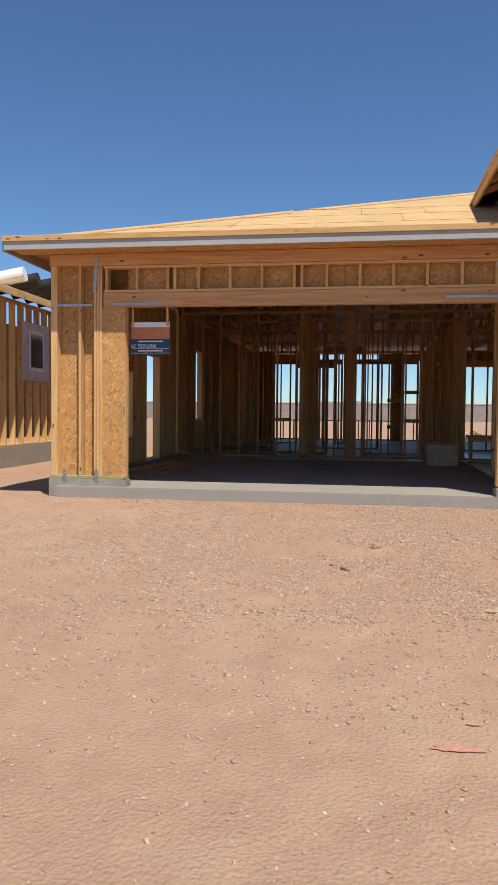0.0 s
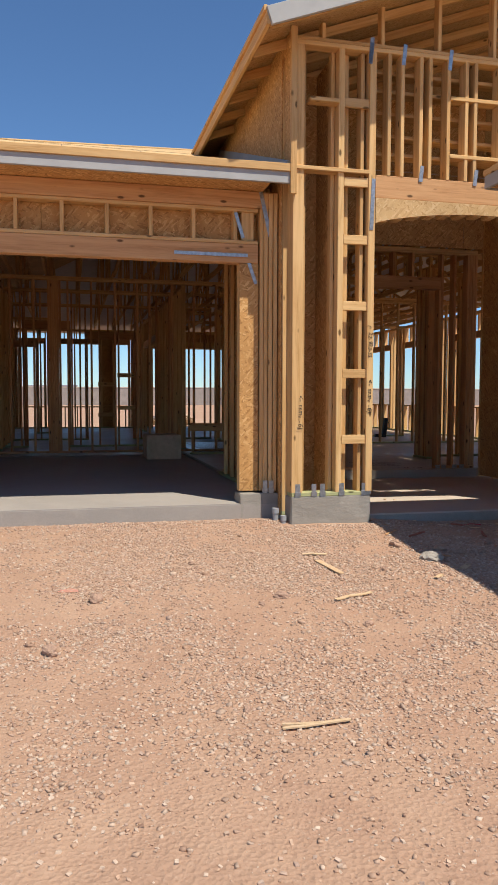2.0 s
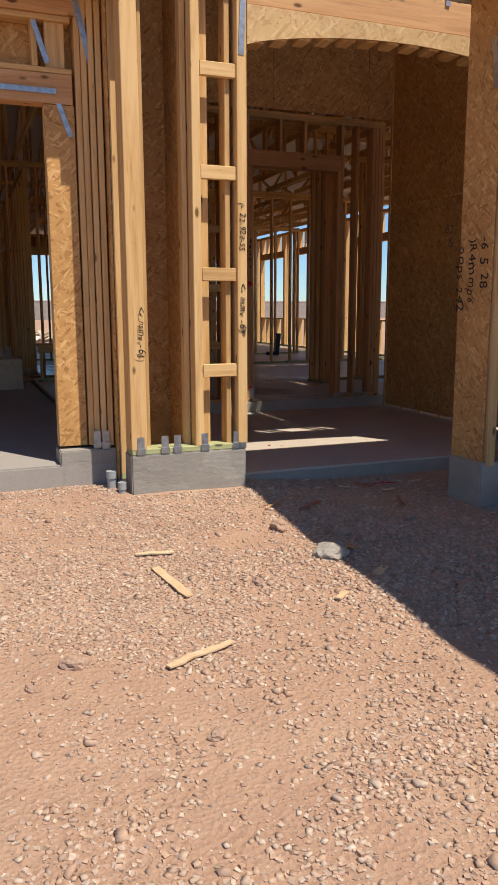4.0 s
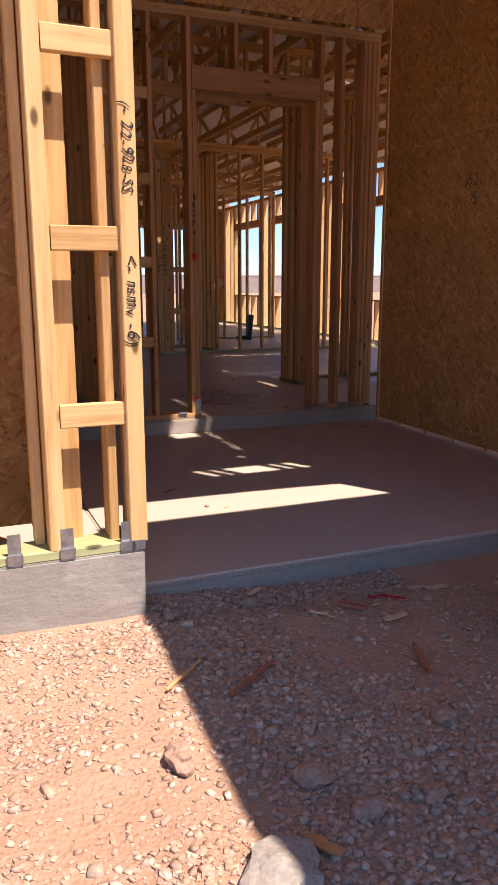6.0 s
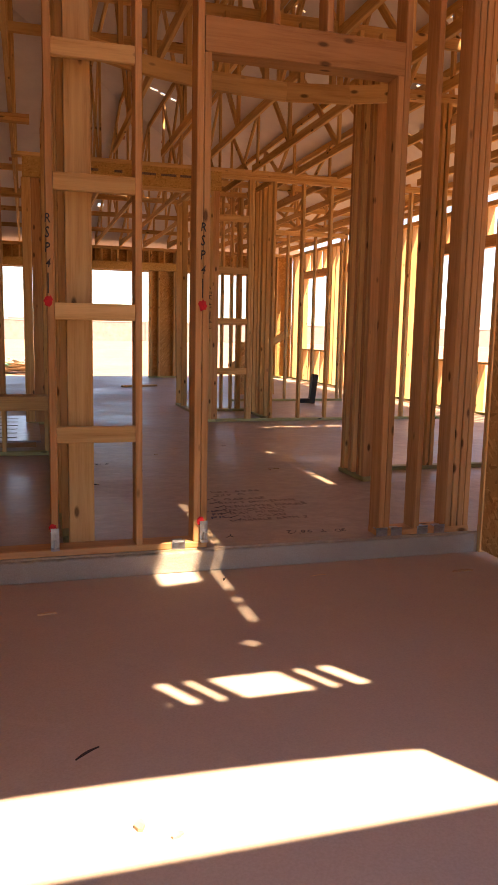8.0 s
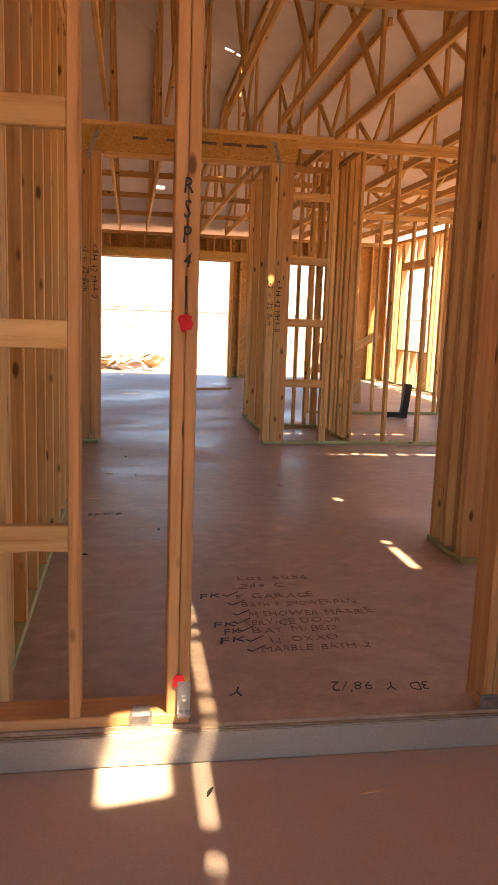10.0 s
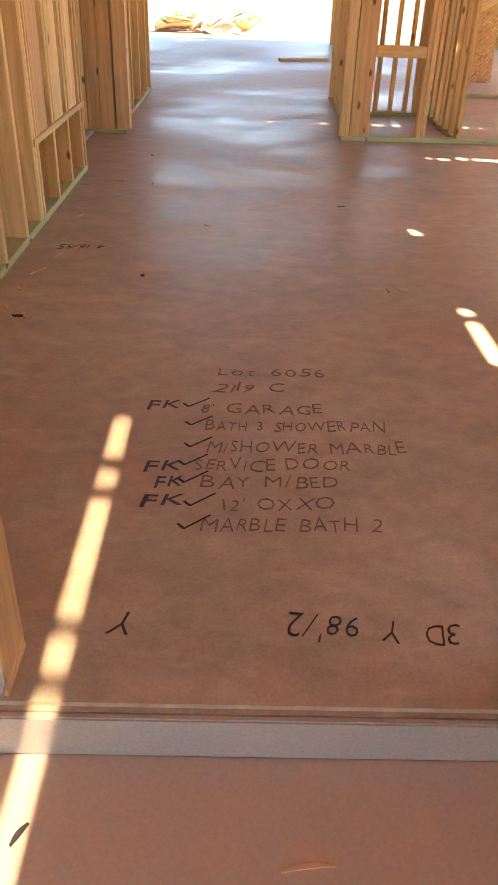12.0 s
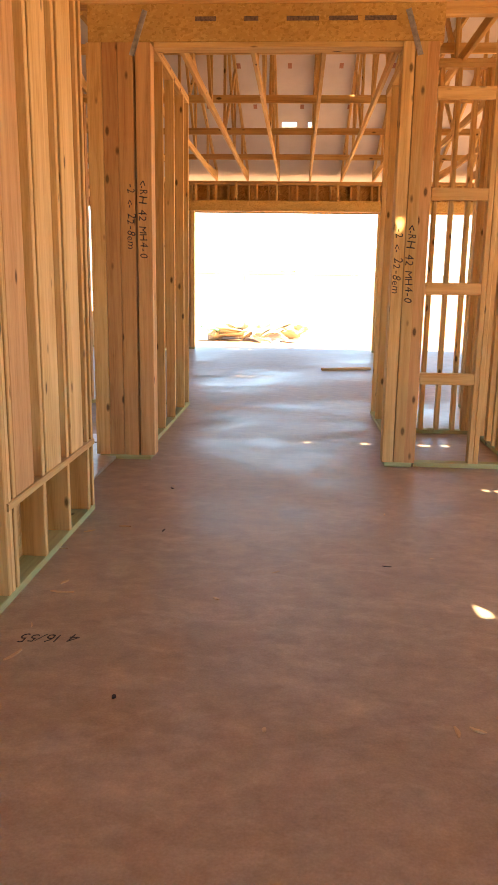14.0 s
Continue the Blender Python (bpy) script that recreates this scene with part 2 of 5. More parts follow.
def part(name, bm, mat, parent, label=""):
    me = bpy.data.meshes.new(name)
    bm.normal_update()
    bm.to_mesh(me)
    bm.free()
    me.materials.append(mat)
    return tagged(under(new(name, me), parent), label)


def box_bm(x0, y0, z0, x1, y1, z1, bevel=0.0):
    bm = bmesh.new()
    bmesh.ops.create_cube(bm, size=1, matrix=Matrix.LocRotScale(((x0 + x1) / 2, (y0 + y1) / 2, (z0 + z1) / 2), None, (x1 - x0, y1 - y0, z1 - z0)))
    if bevel:
        bmesh.ops.bevel(bm, geom=bm.edges[:], offset=bevel, segments=2, affect="EDGES")
    return bm


def box(name, parent, x0, y0, z0, x1, y1, z1, mat, bevel=0.0, label=""):
    return part(name, box_bm(x0, y0, z0, x1, y1, z1, bevel), mat, parent, label)


def whole(ob, label, category, kind="", group=""):
    return tagged(ob, label, category, group, kind)


def slab_poly(name, pts, z_fn, thick, mat, parent=None, cuts=(), label=""):
    """A sheet over a plan polygon at the height z_fn(x, y), with slots cut through it."""
    bm = bmesh.new()
    bm.faces.new([bm.verts.new((x, y, 0)) for x, y in pts])
    for x0, y0, x1, y1 in cuts:
        for co, no in (((x0, 0, 0), (1, 0, 0)), ((x1, 0, 0), (1, 0, 0)), ((0, y0, 0), (0, 1, 0)), ((0, y1, 0), (0, 1, 0))):
            bmesh.ops.bisect_plane(bm, geom=bm.verts[:] + bm.edges[:] + bm.faces[:], plane_co=co, plane_no=no)
        gone = [f for f in bm.faces if x0 < f.calc_center_median().x < x1 and y0 < f.calc_center_median().y < y1]
        bmesh.ops.delete(bm, geom=gone, context="FACES")
    for v in bm.verts:
        v.co.z = z_fn(v.co.x, v.co.y)
    bmesh.ops.recalc_face_normals(bm, faces=bm.faces[:])
    up = sum(f.normal.z for f in bm.faces)
    if up < 0:
        bmesh.ops.reverse_faces(bm, faces=bm.faces[:])
    top = bmesh.ops.extrude_face_region(bm, geom=bm.faces[:])
    for v in top["geom"]:
        if isinstance(v, bmesh.types.BMVert):
            v.co.z += thick
    bmesh.ops.recalc_face_normals(bm, faces=bm.faces[:])
    return part(name, bm, mat, parent, label)


def stud_wall(name, axis, u0, u1, v, z0, z1, depth=0.09, openings=(), spacing=0.406, at=None, mat=None, label="", sheet=0, bottom=True, pack=(), green=True, blocks=()):
    """A framed wall. axis 'x' or 'y'; v is its centre line. openings: (from, to, sill, head), sill None for a door.
    at: own stud places. sheet: +1 or -1 puts strand board on that side. blocks: (from, to, height)."""
    mat = mat or LUMBER
    if axis == "x":
        P = lambda u, w, z: (u, v + w, z)
        side, across = (1, 0, 0), (0, 1, 0)
    else:
        P = lambda u, w, z: (v + w, u, z)
        side, across = (0, 1, 0), (1, 0, 0)
    wall = thing(name, label or "open stud wall of bare pine lumber", "stud wall", P((u0 + u1) / 2, 0, z0), "structure")
    T = 0.038
    doors = sorted((o for o in openings if o[2] is None), key=lambda o: o[0])
    if bottom:
        cur = u0
        for o in list(doors) + [(u1, u1, None, 0)]:
            if o[0] - cur > 0.05:
                board(wall, "bottom_plate", P(cur, 0, z0 + T / 2), P(o[0], 0, z0 + T / 2), depth, T, GREENPLATE if green else mat, across, "greenish treated bottom plate" if green else "")
            cur = o[1]
    base = z0 + (T if bottom else 0)
    for k in (1, 2):
        board(wall, "top_plate", P(u0, 0, z1 - T * (k - 0.5)), P(u1, 0, z1 - T * (k - 0.5)), depth, T, LUMBER, across)
    top = z1 - 2 * T

    def st(u, a, b, m=None, nm="stud"):
        board(wall, nm, P(u, 0, a), P(u, 0, b), T, depth - 0.002, m or mat, side)

    if at is None:
        n = max(1, int((u1 - u0 - T) / spacing))
        at = [u0 + T / 2 + i * spacing for i in range(n + 1)]
        if u1 - T / 2 - at[-1] > 0.06:
            at.append(u1 - T / 2)
    for u in at:
        hit = [o for o in openings if o[0] - 0.06 < u < o[1] + 0.06]
        if not hit:
            st(u, base, top)
        else:
            o = hit[0]
            if o[0] + 0.02 < u < o[1] - 0.02:
                if top - o[3] > 0.3:
                    st(u, o[3] + 0.185, top, nm="cripple_stud")
                if o[2] is not None and o[2] - base > 0.1:
                    st(u, base, o[2] - T, nm="cripple_stud")
    for o in openings:
        for e, s in ((o[0], -1), (o[1], 1)):
            st(e + s * T * 0.5, base, o[3], nm="trimmer_stud")
            st(e + s * T * 1.55, base, top, nm="king_stud")
        board(wall, "header", P(o[0] - 0.036, 0, o[3] + 0.0925), P(o[1] + 0.036, 0, o[3] + 0.0925), depth + 0.002, 0.18, REDWOOD, across)
        if o[2] is not None:
            board(wall, "sill_plate", P(o[0], 0, o[2] - T / 2), P(o[1], 0, o[2] - T / 2), depth, T, LUMBER, across)
    for u in pack:
        st(u, base, top, nm="post_stud")
    for a, b, z in blocks:
        board(wall, "block", P(a, 0.02 - depth / 2, z), P(b, 0.02 - depth / 2, z), 0.089, T, LUMBER, (0, 0, 1))
    if sheet:
        w = sheet * (depth / 2 + 0.008)
        us = sorted({u0, u1, *[o[0] for o in openings], *[o[1] for o in openings]})
        cells = []
        for a, b in zip(us, us[1:]):
            o = next((o for o in openings if o[0] <= a and o[1] >= b), None)
            spans = [(z0, z1)] if o is None else ([(z0, o[2])] if o[2] else []) + [(o[3], z1)]
            n = max(1, round((b - a) / 1.22))
            for i in range(n):
                for lo, hi in spans:
                    m = max(1, round((hi - lo) / 2.44))
                    for j in range(m):
                        cells.append((a + (b - a) * i / n, a + (b - a) * (i + 1) / n, lo + (hi - lo) * j / m, lo + (hi - lo) * (j + 1) / m))
        for a, b, lo, hi in cells:
            board(wall, "sheathing_panel", P((a + b) / 2, w, lo + 0.002), P((a + b) / 2, w, hi - 0.002), b - a - 0.004, 0.011, OSB, side, "brown strand-board sheathing panel")
    return wall


def scrawl(text, size, m, parent, mat=None):
    """Hand lettering in lines, each a part of its own."""
    for i, line in enumerate(text.split("\n")):
        writing("mark", line, size, m @ pose(0, -1.1 * size * i, 0), mat or INK, parent, "", 0.85, 0.0)


GLYPHS = {}


def glyph(ch, thick):
    """The outline of one letter of size 1 as vertices and faces."""
    key = (ch, round(thick, 4))
    if key not in GLYPHS:
        cu = bpy.data.curves.new("letter", "FONT")
        cu.body, cu.size, cu.extrude, cu.offset, cu.resolution_u = ch, 1.0, 0.006, thick, 2
        tmp = bpy.data.objects.new("letter", cu)
        me = bpy.data.meshes.new_from_object(tmp)
        bpy.data.objects.remove(tmp)
        bpy.data.curves.remove(cu)
        GLYPHS[key] = [v.co.copy() for v in me.vertices], [tuple(p.vertices) for p in me.polygons]
        bpy.data.meshes.remove(me)
    return GLYPHS[key]


def writing(name, text, size, m, mat, parent, label="", squash=1.0, thick=0.0, wobble=1.0):
    """One line of lettering; wobble makes it uneven, as written by hand."""
    rng = random.Random(text)
    verts, faces, x = [], [], 0.0
    for ch in text:
        if ch == " ":
            x += 0.46
            continue
        vs, fs = glyph(ch, thick / size)
        left, right = min(v.x for v in vs), max(v.x for v in vs)
        k, a = 1 + wobble * rng.uniform(-0.16, 0.1), wobble * rng.uniform(-0.12, 0.12)
        lean, drop, wide = 0.16 + wobble * rng.uniform(-0.14, 0.12), wobble * rng.uniform(-0.07, 0.07), 1 + wobble * rng.uniform(-0.1, 0.22)
        n = len(verts)
        for v in vs:
            px, py = (v.x - left) * wide * k + lean * v.y, v.y * k
            verts.append(((x + px * math.cos(a) - py * math.sin(a)) * size, (drop + px * math.sin(a) + py * math.cos(a)) * size, v.z * 0.1))
        faces += [tuple(n + q for q in f) for f in fs]
        x += (right - left) * wide * k + 0.1 + wobble * rng.uniform(0.0, 0.08)
    me = bpy.data.meshes.new(name)
    me.from_pydata(verts, [], faces)
    me.materials.append(mat)
    ob = new(name, me)
    ob.matrix_basis = m @ Matrix.Diagonal((squash, 1, 1, 1))
    return tagged(under(ob, parent), label)

# ---------------------------------------------------------------- ground and distance
FLOOR, PORCH, GARAGE = 0.46, 0.33, 0.45
EAVE, PITCH, HIP_PITCH = 3.72, 0.36, 0.34


def ground_z(x, y):
    rise = min(max((y - 2.0) * 0.033, 0.0), 0.25)
    near = max(0.0, 1.0 - max(0.0, abs(x) - 14) / 30)
    n = noise.noise((x * 0.7, y * 0.7, 0)) * 0.03 + noise.noise((x * 3.1, y * 3.1, 4)) * 0.014 + noise.noise((x * 9, y * 9, 7)) * 0.006
    if -4.9 < x < 11.2 and 9.3 < y < 29.6:
        n = min(n, 0.0) * 0.5 - 0.02
    if y > 45:
        rise += min(0.35, (y - 45) * 0.01)
    lift = max(0.0, 1 - abs(y - 9.6) / 1.2) * float(np.interp(x, (-5.2, -4.6, 1.7, 2.9, 3.7), (0.0, 0.085, 0.08, 0.06, 0.0)))
    return rise + lift + n * near


def build_ground():
    def axis(lo, hi, step, reach):
        a = list(np.arange(lo, hi, step))
        s, up, down = step, hi, lo
        left = []
        while up < reach:
            a.append(up)
            s *= 1.35
            up += s
        s = step
        while down > -reach:
            s *= 1.35
            down -= s
            left.append(down)
        return left[::-1] + a + [reach * 1.2]

    xs, ys = axis(-6, 7, 0.07, 2500), axis(-1.5, 10, 0.07, 2500)
    verts = [(x, y, ground_z(x, y)) for y in ys for x in xs]
    n = len(xs)
    faces = [(j * n + i, j * n + i + 1, (j + 1) * n + i + 1, (j + 1) * n + i) for j in range(len(ys) - 1) for i in range(n - 1)]
    me = bpy.data.meshes.new("ground")
    me.from_pydata(verts, [], faces)
    me.materials.append(DIRT)
    me.polygons.foreach_set("use_smooth", [True] * len(faces))
    whole(new("ground", me), "reddish bare desert dirt with scattered gravel", "ground", "structure")


build_ground()


def pebble(rng, r):
    """Eight corners of a rough chunky stone."""
    wide, deep, tall = r * rng.uniform(0.85, 1.15), r * rng.uniform(0.6, 0.95), r * rng.uniform(0.4, 0.7)
    return [(sx * wide * rng.uniform(0.4, 0.8), sy * deep * rng.uniform(0.4, 0.8), sz * tall * rng.uniform(0.4, 0.8)) for sx in (-1, 1) for sy in (-1, 1) for sz in (-1, 1)]


CUBE = [(0, 1, 3, 2), (4, 6, 7, 5), (0, 4, 5, 1), (2, 3, 7, 6), (0, 2, 6, 4), (1, 5, 7, 3)]


def build_gravel():
    rng = random.Random(5)
    verts, faces, round_ones = [], [], []
    made = 0
    while made < 175000:
        x, y = rng.uniform(-4.5, 5.5), rng.uniform(2.0, 9.8)
        drift = 0.5 + noise.noise((x * 0.8, y * 0.8, 3)) + 0.6 * noise.noise((x * 2.3, y * 2.3, 8))
        patch = min(1.0, max(0.0, drift * 1.5 - 0.1))
        dens = 0.026 + min(1, max(0.12, (x + 3.8) / 3.6)) * min(1, max(0, (y - 3.4) / 3.0)) * (0.1 + 0.9 * patch ** 1.6)
        stony = math.exp(-((x - 3.15) / 0.32) ** 2 - ((y - 8.75) / 0.75) ** 2)
        stony = max(stony, math.exp(-((x - 3.3) / 0.8) ** 2 - ((y - 7.6) / 0.7) ** 2), math.exp(-((y - 9.5) / 0.14) ** 2) if x > 2.9 else 0)
        bare = math.exp(-((x - 3.75) / 0.4) ** 2 - ((y - 8.9) / 0.35) ** 2)
        dens = max(dens, stony) * (1 - 0.9 * bare)
        if (y > 9.35 and x > 4.2) or (y > 9.4 and 2.0 < x < 2.95) or y > 9.62 + 0.2 * (x < 2.0):
            continue
        if rng.random() > dens:
            continue
        r = 0.004 + 0.0135 * rng.random() ** 2.6
        if rng.random() < 0.34 * stony:
            r = rng.uniform(0.01, 0.023)
        elif rng.random() < 0.012:
            r *= 1.9
        m = Matrix.Translation((x, y, ground_z(x, y) + r * 0.08)) @ Euler((rng.uniform(-0.4, 0.4), rng.uniform(-0.4, 0.4), rng.uniform(0, 6.28))).to_matrix().to_4x4()
        k = len(verts)
        verts += [tuple(m @ Vector(p)) for p in pebble(rng, r)]
        faces += [tuple(k + i for i in f) for f in CUBE]
        round_ones += [r > 0.015] * 6
        made += 1
    me = bpy.data.meshes.new("gravel")
    me.from_pydata(verts, [], faces)
    me.materials.append(GRAVEL)
    me.polygons.foreach_set("use_smooth", round_ones)
    whole(new("gravel", me), "loose crushed reddish and grey gravel on dirt", "gravel", "stuff")


build_gravel()


def rock(x, y, r, label, mat=ROCK, flat=0.6, seed=0, name="rock"):
    bm = bmesh.new()
    bmesh.ops.create_icosphere(bm, subdivisions=3, radius=r)
    for v in bm.verts:
        p = v.co.normalized()
        k = 1 + 0.35 * noise.noise(p * 1.6 + Vector((seed, 0, 0))) + 0.16 * noise.noise(p * 4 + Vector((0, seed, 0)))
        v.co = Vector((p.x * 1.25, p.y * 0.85, p.z * flat)) * r * k
    ob = part(name, bm, mat, None)
    ob.matrix_basis = pose(x, y, ground_z(x, y) + r * flat * 0.45, 0, 0, seed * 47)
    return tagged(ob, label, "rock", "loose rocks")


rock(2.88, 7.99, 0.1, "pale grey angular rock lying on gravel", flat=0.42, seed=1)
for i, (x, y, r) in enumerate([(2.78, 8.5, 0.075), (3.12, 8.3, 0.07), (3.2, 8.12, 0.06), (3.3, 7.35, 0.075), (2.35, 7.75, 0.04), (3.35, 7.6, 0.05), (1.75, 6.6, 0.04), (0.135, 7.35, 0.075), (-0.145, 6.52, 0.07), (1.37, 7.22, 0.06), (0.35, 6.1, 0.035), (0.75, 5.6, 0.03), (0.9, 8.2, 0.04), (-0.4, 5.2, 0.028), (3.4, 8.1, 0.05), (3.65, 8.4, 0.06), (1.2, 7.1, 0.03), (3.38, 9.42, 0.05), (3.02, 9.38, 0.045)]):
    rock(x, y, r * 0.7, "small reddish-brown stone half sunk in dirt", REDROCK, 0.7, i + 2)


def scrap(pts, w, label, mat=PALEWOOD, t=0.007):
    """A splintered strip of wood lying on the ground."""
    bm = bmesh.new()
    rng = random.Random(int(pts[0][0] * 100))
    rows = []
    (x0, y0), (x1, y1) = pts
    d = Vector((x1 - x0, y1 - y0)).normalized()
    n = Vector((-d.y, d.x))
    for i in range(7):
        f = i / 6
        ww = w * (0.8 if i in (0, 6) else 1) * rng.uniform(0.85, 1.1)
        c = Vector((x0, y0)).lerp(Vector((x1, y1)), f) + n * rng.uniform(-0.1, 0.1) * w
        z = ground_z(c.x, c.y) + 0.012
        rows.append([bm.verts.new((c.x + n.x * s * ww / 2, c.y + n.y * s * ww / 2, z + h)) for s, h in ((-1, 0), (1, 0), (1, t), (-1, t))])
    for a, b in zip(rows, rows[1:]):
        for k in range(4):
            bm.faces.new((a[k], a[(k + 1) % 4], b[(k + 1) % 4], b[k]))
    bm.faces.new(rows[0][::-1])
    bm.faces.new(rows[-1])
    bmesh.ops.recalc_face_normals(bm, faces=bm.faces[:])
    return whole(part("wood_scrap", bm, mat, None), label, "wood scrap", "", "wood scraps on the dirt")


scrap(((1.86, 8.33), (2.07, 8.31)), 0.035, "thin pine offcut lying on gravel")
scrap(((1.91, 8.1), (1.98, 7.7)), 0.05, "flat strip of pale plywood on gravel")
scrap(((1.71, 7.08), (2.02, 7.21)), 0.035, "tan wooden lath lying on gravel")
scrap(((0.85, 5.36), (1.16, 5.36)), 0.02, "splintered pale wood shim on dirt")
scrap(((0.86, 5.4), (1.03, 5.365)), 0.018, "splintered pale wood shim on dirt")
scrap(((2.62, 7.42), (2.7, 7.48)), 0.035, "short broken wood chip on gravel")
scrap(((2.95, 7.62), (3.04, 7.69)), 0.05, "short broken wood chip on gravel")
scrap(((3.0, 8.1), (3.05, 8.0)), 0.035, "short reddish wood chip on gravel", REDWOOD)
scrap(((3.03, 8.74), (3.255, 8.893)), 0.018, "thin stained wood stake lying on shaded gravel", STAINED, 0.014)
scrap(((2.84, 8.85), (3.01, 8.99)), 0.012, "thin pale splinter lying on shaded gravel", REDWOOD)
scrap(((3.815, 8.82), (3.76, 8.64)), 0.02, "thin stained wood stake lying on shaded dirt", STAINED, 0.014)
scrap(((3.73, 9.26), (3.82, 9.17)), 0.028, "thin stained wood stake lying on shaded dirt", STAINED, 0.014)
scrap(((3.84, 9.06), (3.96, 9.09)), 0.03, "pale wood chip on shaded dirt")
scrap(((4.14, 9.34), (4.32, 9.29)), 0.03, "pale wood splinter beside the porch slab")
scrap(((3.57, 9.225), (3.635, 9.18)), 0.02, "pale wood chip on shaded dirt")
scrap(((3.41, 9.5), (3.48, 9.55)), 0.025, "pale wood splinter beside the porch slab")
scrap(((3.92, 9.33), (4.04, 9.21)), 0.014, "crumpled bright red plastic ribbon on gravel", REDPAINT, 0.006)
rng = random.Random(77)
for k in range(46):
    x, y, a = rng.uniform(2.9, 4.3), 9.5 - abs(rng.gauss(0, 0.42)), rng.uniform(0, 3.14)
    if not (x > 4.15 and y < 8.9):
        n = rng.uniform(0.015, 0.05)
        scrap(((x, y), (x + n * math.cos(a), y + n * math.sin(a))), rng.uniform(0.003, 0.009), "tiny wood splinter among the gravel", (PALEWOOD, REDWOOD)[k % 2], 0.003)

# red survey paint on the dirt
for x, y, a, b in ((0.42, 3.3, 0.13, 0.03), (0.52, 3.55, 0.04, 0.02), (-0.05, 7.6, 0.08, 0.05)):
    bm = bmesh.new()
    rng = random.Random(3)
    ring = []
    for i in range(18):
        f = i / 18 * 6.283
        k = rng.uniform(0.6, 1.1)
        px, py = x + a * k * math.cos(f), y + b * k * math.sin(f)
        ring.append(bm.verts.new((px, py, ground_z(px, py) + 0.007)))
    bm.faces.new(ring)
    bmesh.ops.triangulate(bm, faces=bm.faces[:])
    whole(part("paint_mark", bm, FADED, None), "faded red survey paint sprayed on dirt", "paint mark")

# the far block fence, hills and distant buildings
fence = thing("block_fence", "long low tan masonry fence far across the dirt", "fence", (0, 85, 0.5))
for i in range(12):
    x0 = -90 + i * 15
    box("fence_panel", fence, x0 + 0.2, 85, 0.2, x0 + 14.8, 85.2, 2.45, BLOCKWALL)
    box("pilaster", fence, x0 - 0.2, 84.9, 0.2, x0 + 0.2, 85.3, 2.55, BLOCKWALL)
    box("cap", fence, x0 + 0.2, 84.96, 2.45, x0 + 14.8, 85.24, 2.55, STUCCO)
bm = bmesh.new()
low, high = [], []
for i in range(121):
    x = -1500 + i * 25
    low.append(bm.verts.new((x, 2000, -5)))
    high.append(bm.verts.new((x, 2000, 12 + 14 * abs(noise.noise((x * 0.004, 1, 0))) + 9 * abs(noise.noise((x * 0.013, 5, 0))))))
for i in range(120):
    bm.faces.new((low[i], low[i + 1], high[i + 1], high[i]))
whole(part("backdrop", bm, FAR_HAZE, None), "hazy blue desert hills on the horizon", "hills", "structure")
for x, y, w, h in ((-24, 420, 14, 6.5), (-6, 440, 9, 7), (38, 430, 22, 6), (70, 420, 10, 5), (9, 460, 30, 4.5), (-60, 430, 26, 5.5)):
    far = thing("far_building", "low distant pale stucco building", "building", (x, y, 1), "", "distant buildings")
    box("wall", far, x, y, 0, x + w, y + 10, h, STUCCO)
    box("roof", far, x - 0.5, y - 0.5, h, x + w + 0.5, y + 10.5, h + 0.8, FAR_HAZE)
pole = thing("utility_pole", "thin far utility pole on the desert", "pole", (26, 330, 1))
board(pole, "shaft", (26, 330, 0), (26, 330, 17), 0.5, 0.5, FAR_HAZE)
board(pole, "crossarm", (24.5, 330, 15.5), (27.5, 330, 15.5), 0.3, 0.3, FAR_HAZE, (0, 0, 1))

# ---------------------------------------------------------------- slabs and footings
whole(box("floor", None, 2.1, 12.81, 0.05, 10.5, 29.3, FLOOR, FLOORC, 0.012), "brown dusty concrete house floor slab", "floor", "structure")
whole(box("floor_west", None, -4.4, 16.52, 0.05, 2.096, 29.3, FLOOR, FLOORC, 0.01), "brown dusty concrete house floor slab", "floor", "structure")
whole(box("floor_garage", None, -4.2, 9.82, 0.05, 2.05, 16.516, GARAGE, GARAGEC, 0.012), "smooth grey concrete garage slab", "floor", "structure")
whole(box("floor_porch", None, 2.93, 9.62, 0.04, 6.4, 12.806, PORCH, PORCHC, 0.012), "smooth dusty concrete porch slab", "floor", "structure")
whole(box("floor_porch_side", None, 2.07, 9.66, 0.04, 2.926, 12.806, PORCH, PORCHC, 0.01), "smooth dusty concrete porch slab", "floor", "structure")


def footing(name, x0, y0, x1, y1, top):
    bm = box_bm(x0, y0, -0.2, x1, y1, top, 0.008)
    bmesh.ops.subdivide_edges(bm, edges=[e for e in bm.edges if e.calc_length() > 0.2], cuts=6, use_grid_fill=True)
    for v in bm.verts:
        v.co.y += 0.006 * noise.noise(v.co * 7)
    return whole(part(name, bm, PLINTHC, None), "rough grey concrete stem wall with trowel marks", "footing", "structure")


footing("footing_garage_west", -4.33, 9.9, -3.21, 10.1, 0.55)
footing("footing_garage_west_side", -4.33, 10.104, -4.204, 28.7, 0.5)
footing("footing_garage_east", 1.66, 9.82, 2.066, 10.1, 0.55)
footing("footing_tower", 2.09, 9.44, 2.926, 9.655, 0.555)
footing("footing_pillar", 4.26, 8.5, 4.95, 8.86, 0.52)
footing("footing_porch", 2.93, 9.597, 6.3, 9.618, PORCH - 0.013)
footing("footing_wing", 4.26, 4.9, 4.42, 8.496, 0.22)
whole(box("floor_wing", None, 4.43, 4.9, 0.0, 9.0, 8.49, 0.42, PORCHC, 0.01), "grey concrete slab of the side wing", "floor", "structure")


